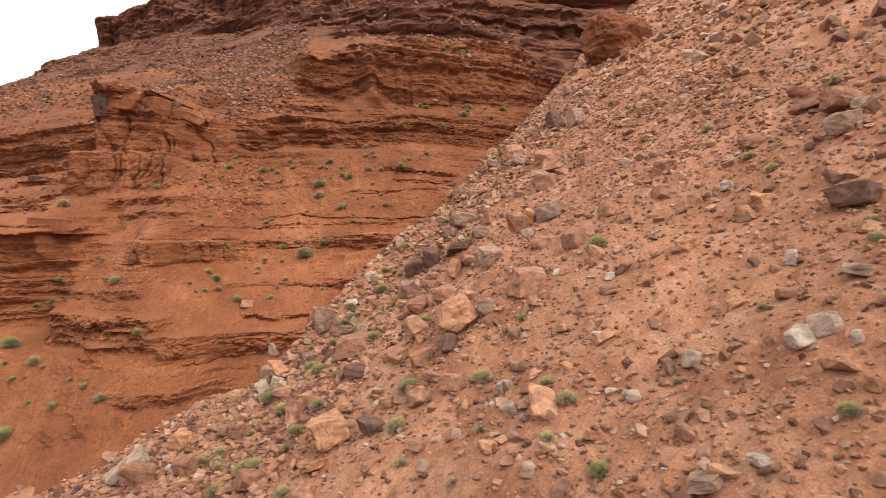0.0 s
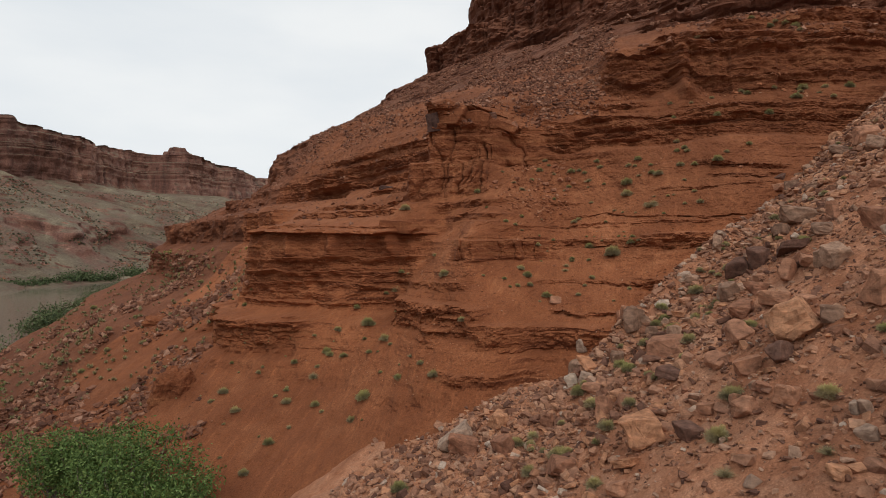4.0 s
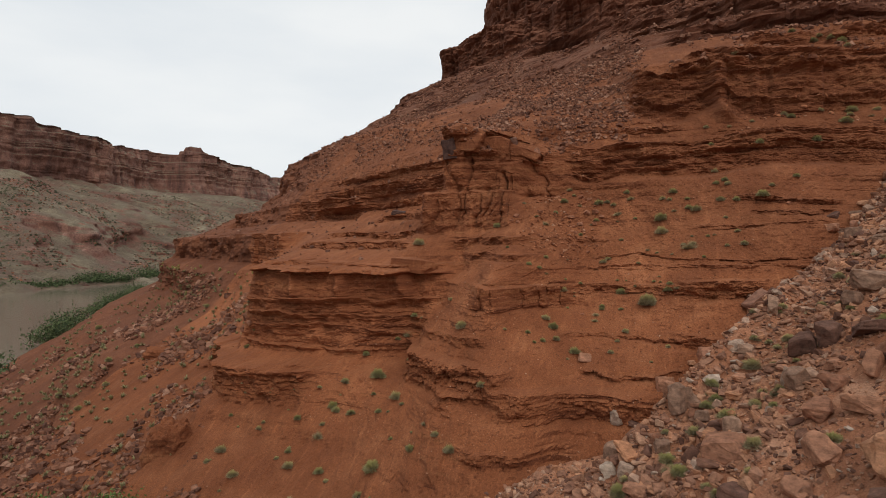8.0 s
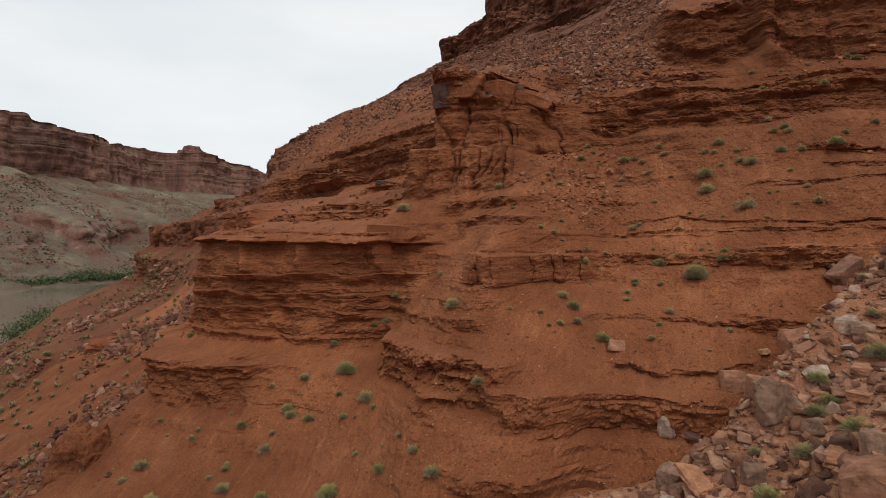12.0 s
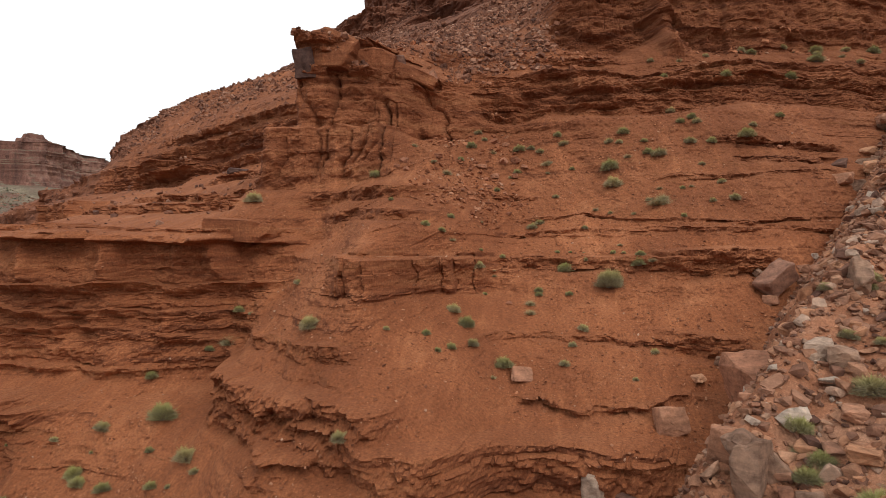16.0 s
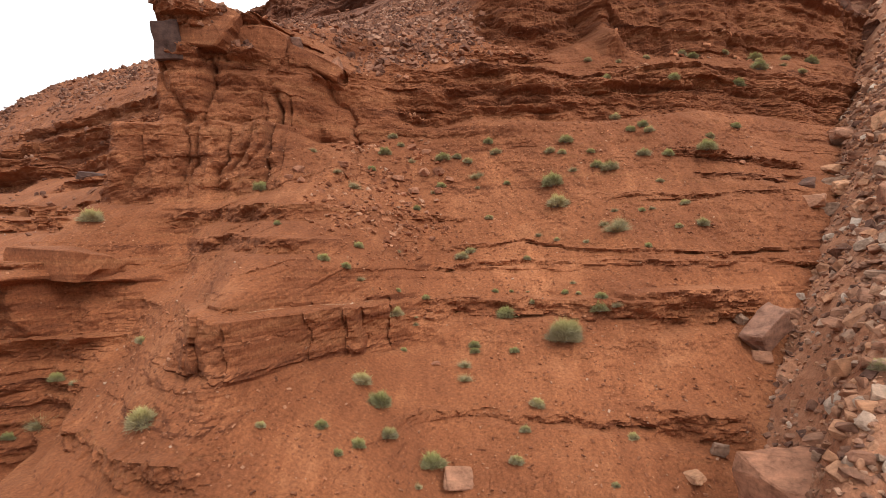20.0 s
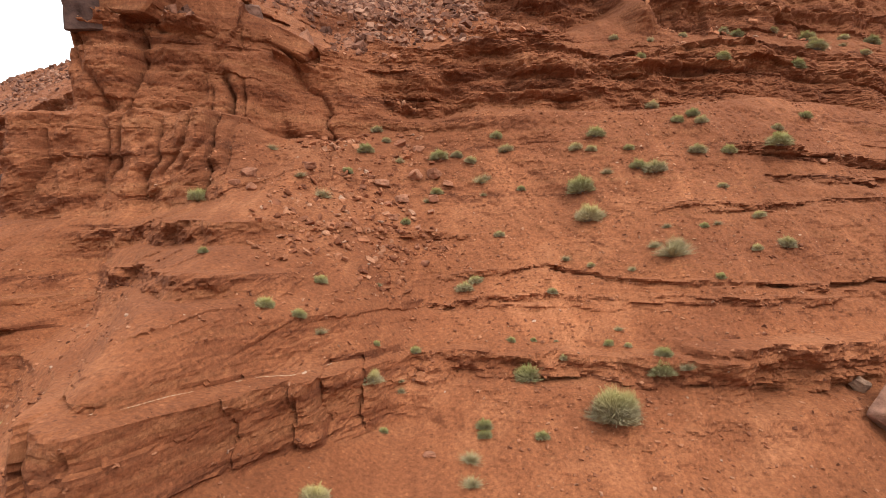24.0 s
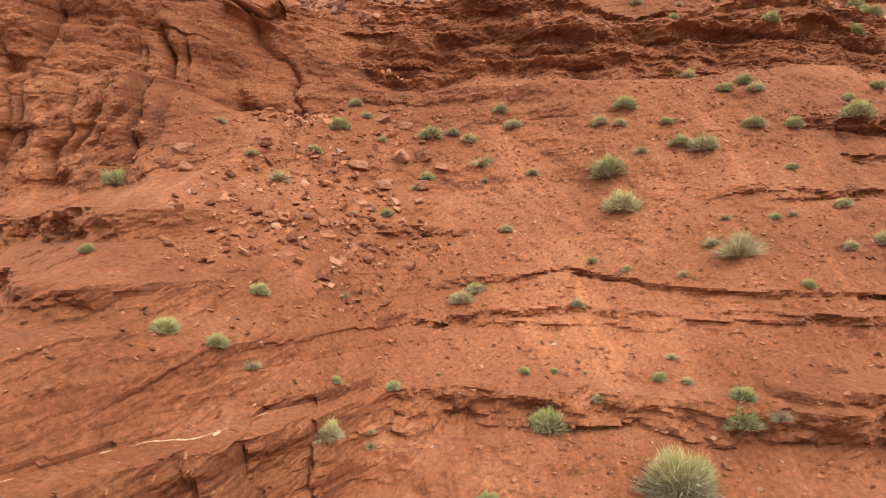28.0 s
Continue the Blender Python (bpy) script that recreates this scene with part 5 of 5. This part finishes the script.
wl_.new(wr.outputs[0], wb_.inputs["Base Color"])


def leaf_cloud(g, centre, spread, count, size, verts, faces):
    c = np.array(centre) + g.normal(0, 1, (count, 3)) * np.array(spread)
    a = g.normal(0, 1, (count, 3))
    a = a / np.linalg.norm(a, axis=1)[:, None] * size
    b_ = np.cross(a, g.normal(0, 1, (count, 3)))
    b_ = b_ / (np.linalg.norm(b_, axis=1)[:, None] + 1e-6) * size * 0.45
    for k in range(count):
        n = len(verts)
        verts.extend([c[k] - a[k], c[k] + b_[k], c[k] + a[k], c[k] - b_[k]])
        faces.append((n, n + 1, n + 2, n + 3))


def tree(x, y, z, height, width, seed):
    g = np.random.RandomState(seed)
    ob = tagged(new("tamarisk_tree"), "bushy bright green tamarisk with many stems at the slope's foot", "tree", "riverside trees")
    ob.matrix_world = Matrix.Translation((x, y, z))
    tv, tf, cv, cf = [], [], [], []
    for n in range(9):
        az, out_ = g.uniform(0, 6.28), g.uniform(0.1, 0.5) * width
        prev = np.array((g.normal(0, 0.15), g.normal(0, 0.15), -0.4))
        top = np.array((np.cos(az) * out_, np.sin(az) * out_, height * g.uniform(0.6, 0.95)))
        base0 = prev.copy()
        for k in range(1, 6):
            t = k / 5
            p = base0 * (1 - t) + top * t + np.array((np.cos(az), np.sin(az), 0)) * 0.25 * np.sin(t * 3.1) + g.normal(0, 0.08, 3)
            w0, w1 = 0.09 * (1.15 - t), 0.09 * (1.0 - t) + 0.008
            m = len(tv)
            for q, w_ in ((prev, w0), (p, w1)):
                for c in range(5):
                    tv.append(q + np.array((np.cos(c * 1.2566), np.sin(c * 1.2566), 0)) * w_)
            tf.extend([(m + c, m + (c + 1) % 5, m + 5 + (c + 1) % 5, m + 5 + c) for c in range(5)])
            if k > 1:
                for _ in range(3):
                    leaf_cloud(g, p + g.normal(0, 0.45, 3), (0.42, 0.42, 0.3), 44, 0.13, cv, cf)
            prev = p
    part("trunk", mesh_of("trunk", tv, tf, TWIG), ob, "several grey-brown stems")
    part("crown", mesh_of("crown", cv, cf, TREE_LEAF), ob, "feathery green foliage")
    return ob


for x, z, h, w, seed in ((-31.0, -17.2, 6.2, 6.5, 1), (-34.5, -18.2, 6.2, 6.5, 2), (-28.2, -18.2, 5.6, 5.5, 3), (-37.5, -17.6, 5.4, 5.5, 4), (-25.8, -17.2, 4.0, 4.5, 5), (-40.5, -18.3, 5.6, 6.0, 6), (-69.0, -20.6, 6.0, 7.0, 7), (-72.5, -21.2, 6.5, 7.5, 8)):
    tree(x, at_face(x, z), z, h, w, seed)


r = np.random.RandomState(5)
cv, cf = [], []
for n in range(900):
    x, y = -447 - abs(r.normal(0, 14)), r.uniform(130, 560)
    h = r.uniform(4.0, 13) * max(0.3, 0.7 + 0.45 * float(fbm(np.array([y / 30]), np.array([x / 20]), 3, 181)[0]))
    leaf_cloud(r, (x, y, -27 + h * 0.45), (2.4, 3.4, h * 0.28), 60, 1.0, cv, cf)
tagged(new("far_bank_thicket", mesh_of("far_bank_thicket", cv, cf, WILLOW)), "green willow thicket along the far river bank", "thicket", kind="stuff")
cv, cf = [], []
for n in range(230):
    x = r.uniform(-330, -95) if n < 150 else r.uniform(-125, -80)
    if n < 150 and fbm(np.array([x / 22]), np.array([0.5]), 2, 183)[0] < -0.1:
        continue
    z = r.uniform(-27.6, -25.0)
    y = at_face(x, z)
    h = r.uniform(3.0, 8.5)
    leaf_cloud(r, (x, y, z + h * 0.4), (2.6, 3.0, h * 0.28), 120, 0.5, cv, cf)
tagged(new("near_bank_thicket", mesh_of("near_bank_thicket", cv, cf, WILLOW)), "green willow thicket along the near river bank", "thicket", kind="stuff")

FAR_SCRUB, fs_n, fs_l, fs_b = material("far_olive_scrub", 0.9)
fs_i = fs_n.new("ShaderNodeNewGeometry")
fs_r = ramp(fs_n, [(0.0, (0.045, 0.046, 0.028)), (1.0, (0.115, 0.108, 0.062))])
fs_l.new(fs_i.outputs["Random Per Island"], fs_r.inputs[0])
fs_l.new(fs_r.outputs[0], fs_b.inputs["Base Color"])

# ---- scrub and boulders dotting the mesa's slope ----
r = np.random.RandomState(61)
a, b = r.randint(0, MESA_GRID[0].shape[0], 24000), r.randint(5, 62, 24000)
spots = np.stack([k[a, b] for k in MESA_GRID], -1)
some = (spots[:, 1] > 200) & (spots[:, 1] < 1150) & (fbm(spots[:, 1] / 60, spots[:, 2] / 25, 3, 191) > -0.25)
spots = spots[some]
half = len(spots) // 2
stones("mesa_scrub", spots[:half], r.uniform(0.9, 3.0, half), FAR_SCRUB, 38, "dark scrub dotting the far slope", "scrub", tiny=True)
stones("mesa_boulders", spots[half:], r.uniform(0.8, 2.6, len(spots) - half), DARK_RUBBLE, 39, "fallen blocks on the far slope", "rubble", tiny=True)

# ---- far bank and the butte on the mesa ----
SAND = hill_material("pale_river_sand", 6.0, (0.17, 0.12, 0.08), (0.2, 0.145, 0.095), (0.25, 0.19, 0.13), (0.21, 0.155, 0.10), (0.26, 0.2, 0.14))
bx, by = np.meshgrid(np.linspace(-520, -440, 20), np.linspace(-300, 1500, 200), indexing="ij")
tagged(sheet("far_bank", bx, by, -28.6 + 2.6 * smooth(-440, -452, bx + 5 * fbm(by / 40, by * 0, 3, 151)) + 0.04 * np.clip(-460 - bx, 0, 99), SAND), "pale sandy river bank", "bank", kind="structure")
u, v = np.meshgrid(np.linspace(0, 2 * np.pi, 90), np.linspace(0, 1, 40), indexing="ij")
rad = (1 - 0.16 * v - 0.14 * smooth(0.3, 0.36, v) - 0.12 * smooth(0.6, 0.65, v)) * (1 + 0.1 * fbm(np.cos(u) * 2 + 7, np.sin(u) * 2 + v * 1.5, 4, 161)) * np.sqrt(np.clip(1.0 - v ** 40, 0.0, 1))
butte = sheet("rock_butte", -850 + 20 * rad * np.cos(u), 892 + 64 * rad * np.sin(u), 165 + 28 * v * (1 - 0.24 * smooth(-0.35, -0.2, np.sin(u)) - 0.2 * smooth(0.15, 0.3, np.sin(u)) - 0.2 * smooth(0.55, 0.7, np.sin(u)) + 0.05 * fbm(np.cos(u) * 5, np.sin(u) * 5, 3, 163)), MESA)
tagged(butte, "small red rock butte standing on the mesa rim", "butte")

# ---- the pale vein along the ledge ----
VEIN, vn, vl, vb = material("pale_gypsum", 0.8)
vt = tex(vn, vl, 12, 5)
vr = ramp(vn, [(0.42, (0.33, 0.14, 0.07)), (0.6, (0.45, 0.3, 0.2))])
vl.new(vt.outputs["Fac"], vr.inputs[0])
vl.new(vr.outputs[0], vb.inputs["Base Color"])
vx = np.linspace(-10.9, -7.0, 80)
lip = 1.9 + 0.01 * fbm(vx / 0.9, vx * 0, 2, 171)
vy = surface(vx, lip)
vy = np.convolve(np.r_[vy[:1], vy[:1], vy, vy[-1:], vy[-1:]], np.ones(5) / 5, "valid")
ring = np.array([(-0.02, -0.006), (-0.02, 0.007), (0.03, 0.01), (0.1, -0.03)])
tagged(sheet("mineral_vein", np.repeat(vx[:, None], 5, 1), vy[:, None] + ring[[0, 1, 2, 3, 0], 0], lip[:, None] + ring[[0, 1, 2, 3, 0], 1], VEIN), "thin pale gypsum vein along the ledge", "vein")
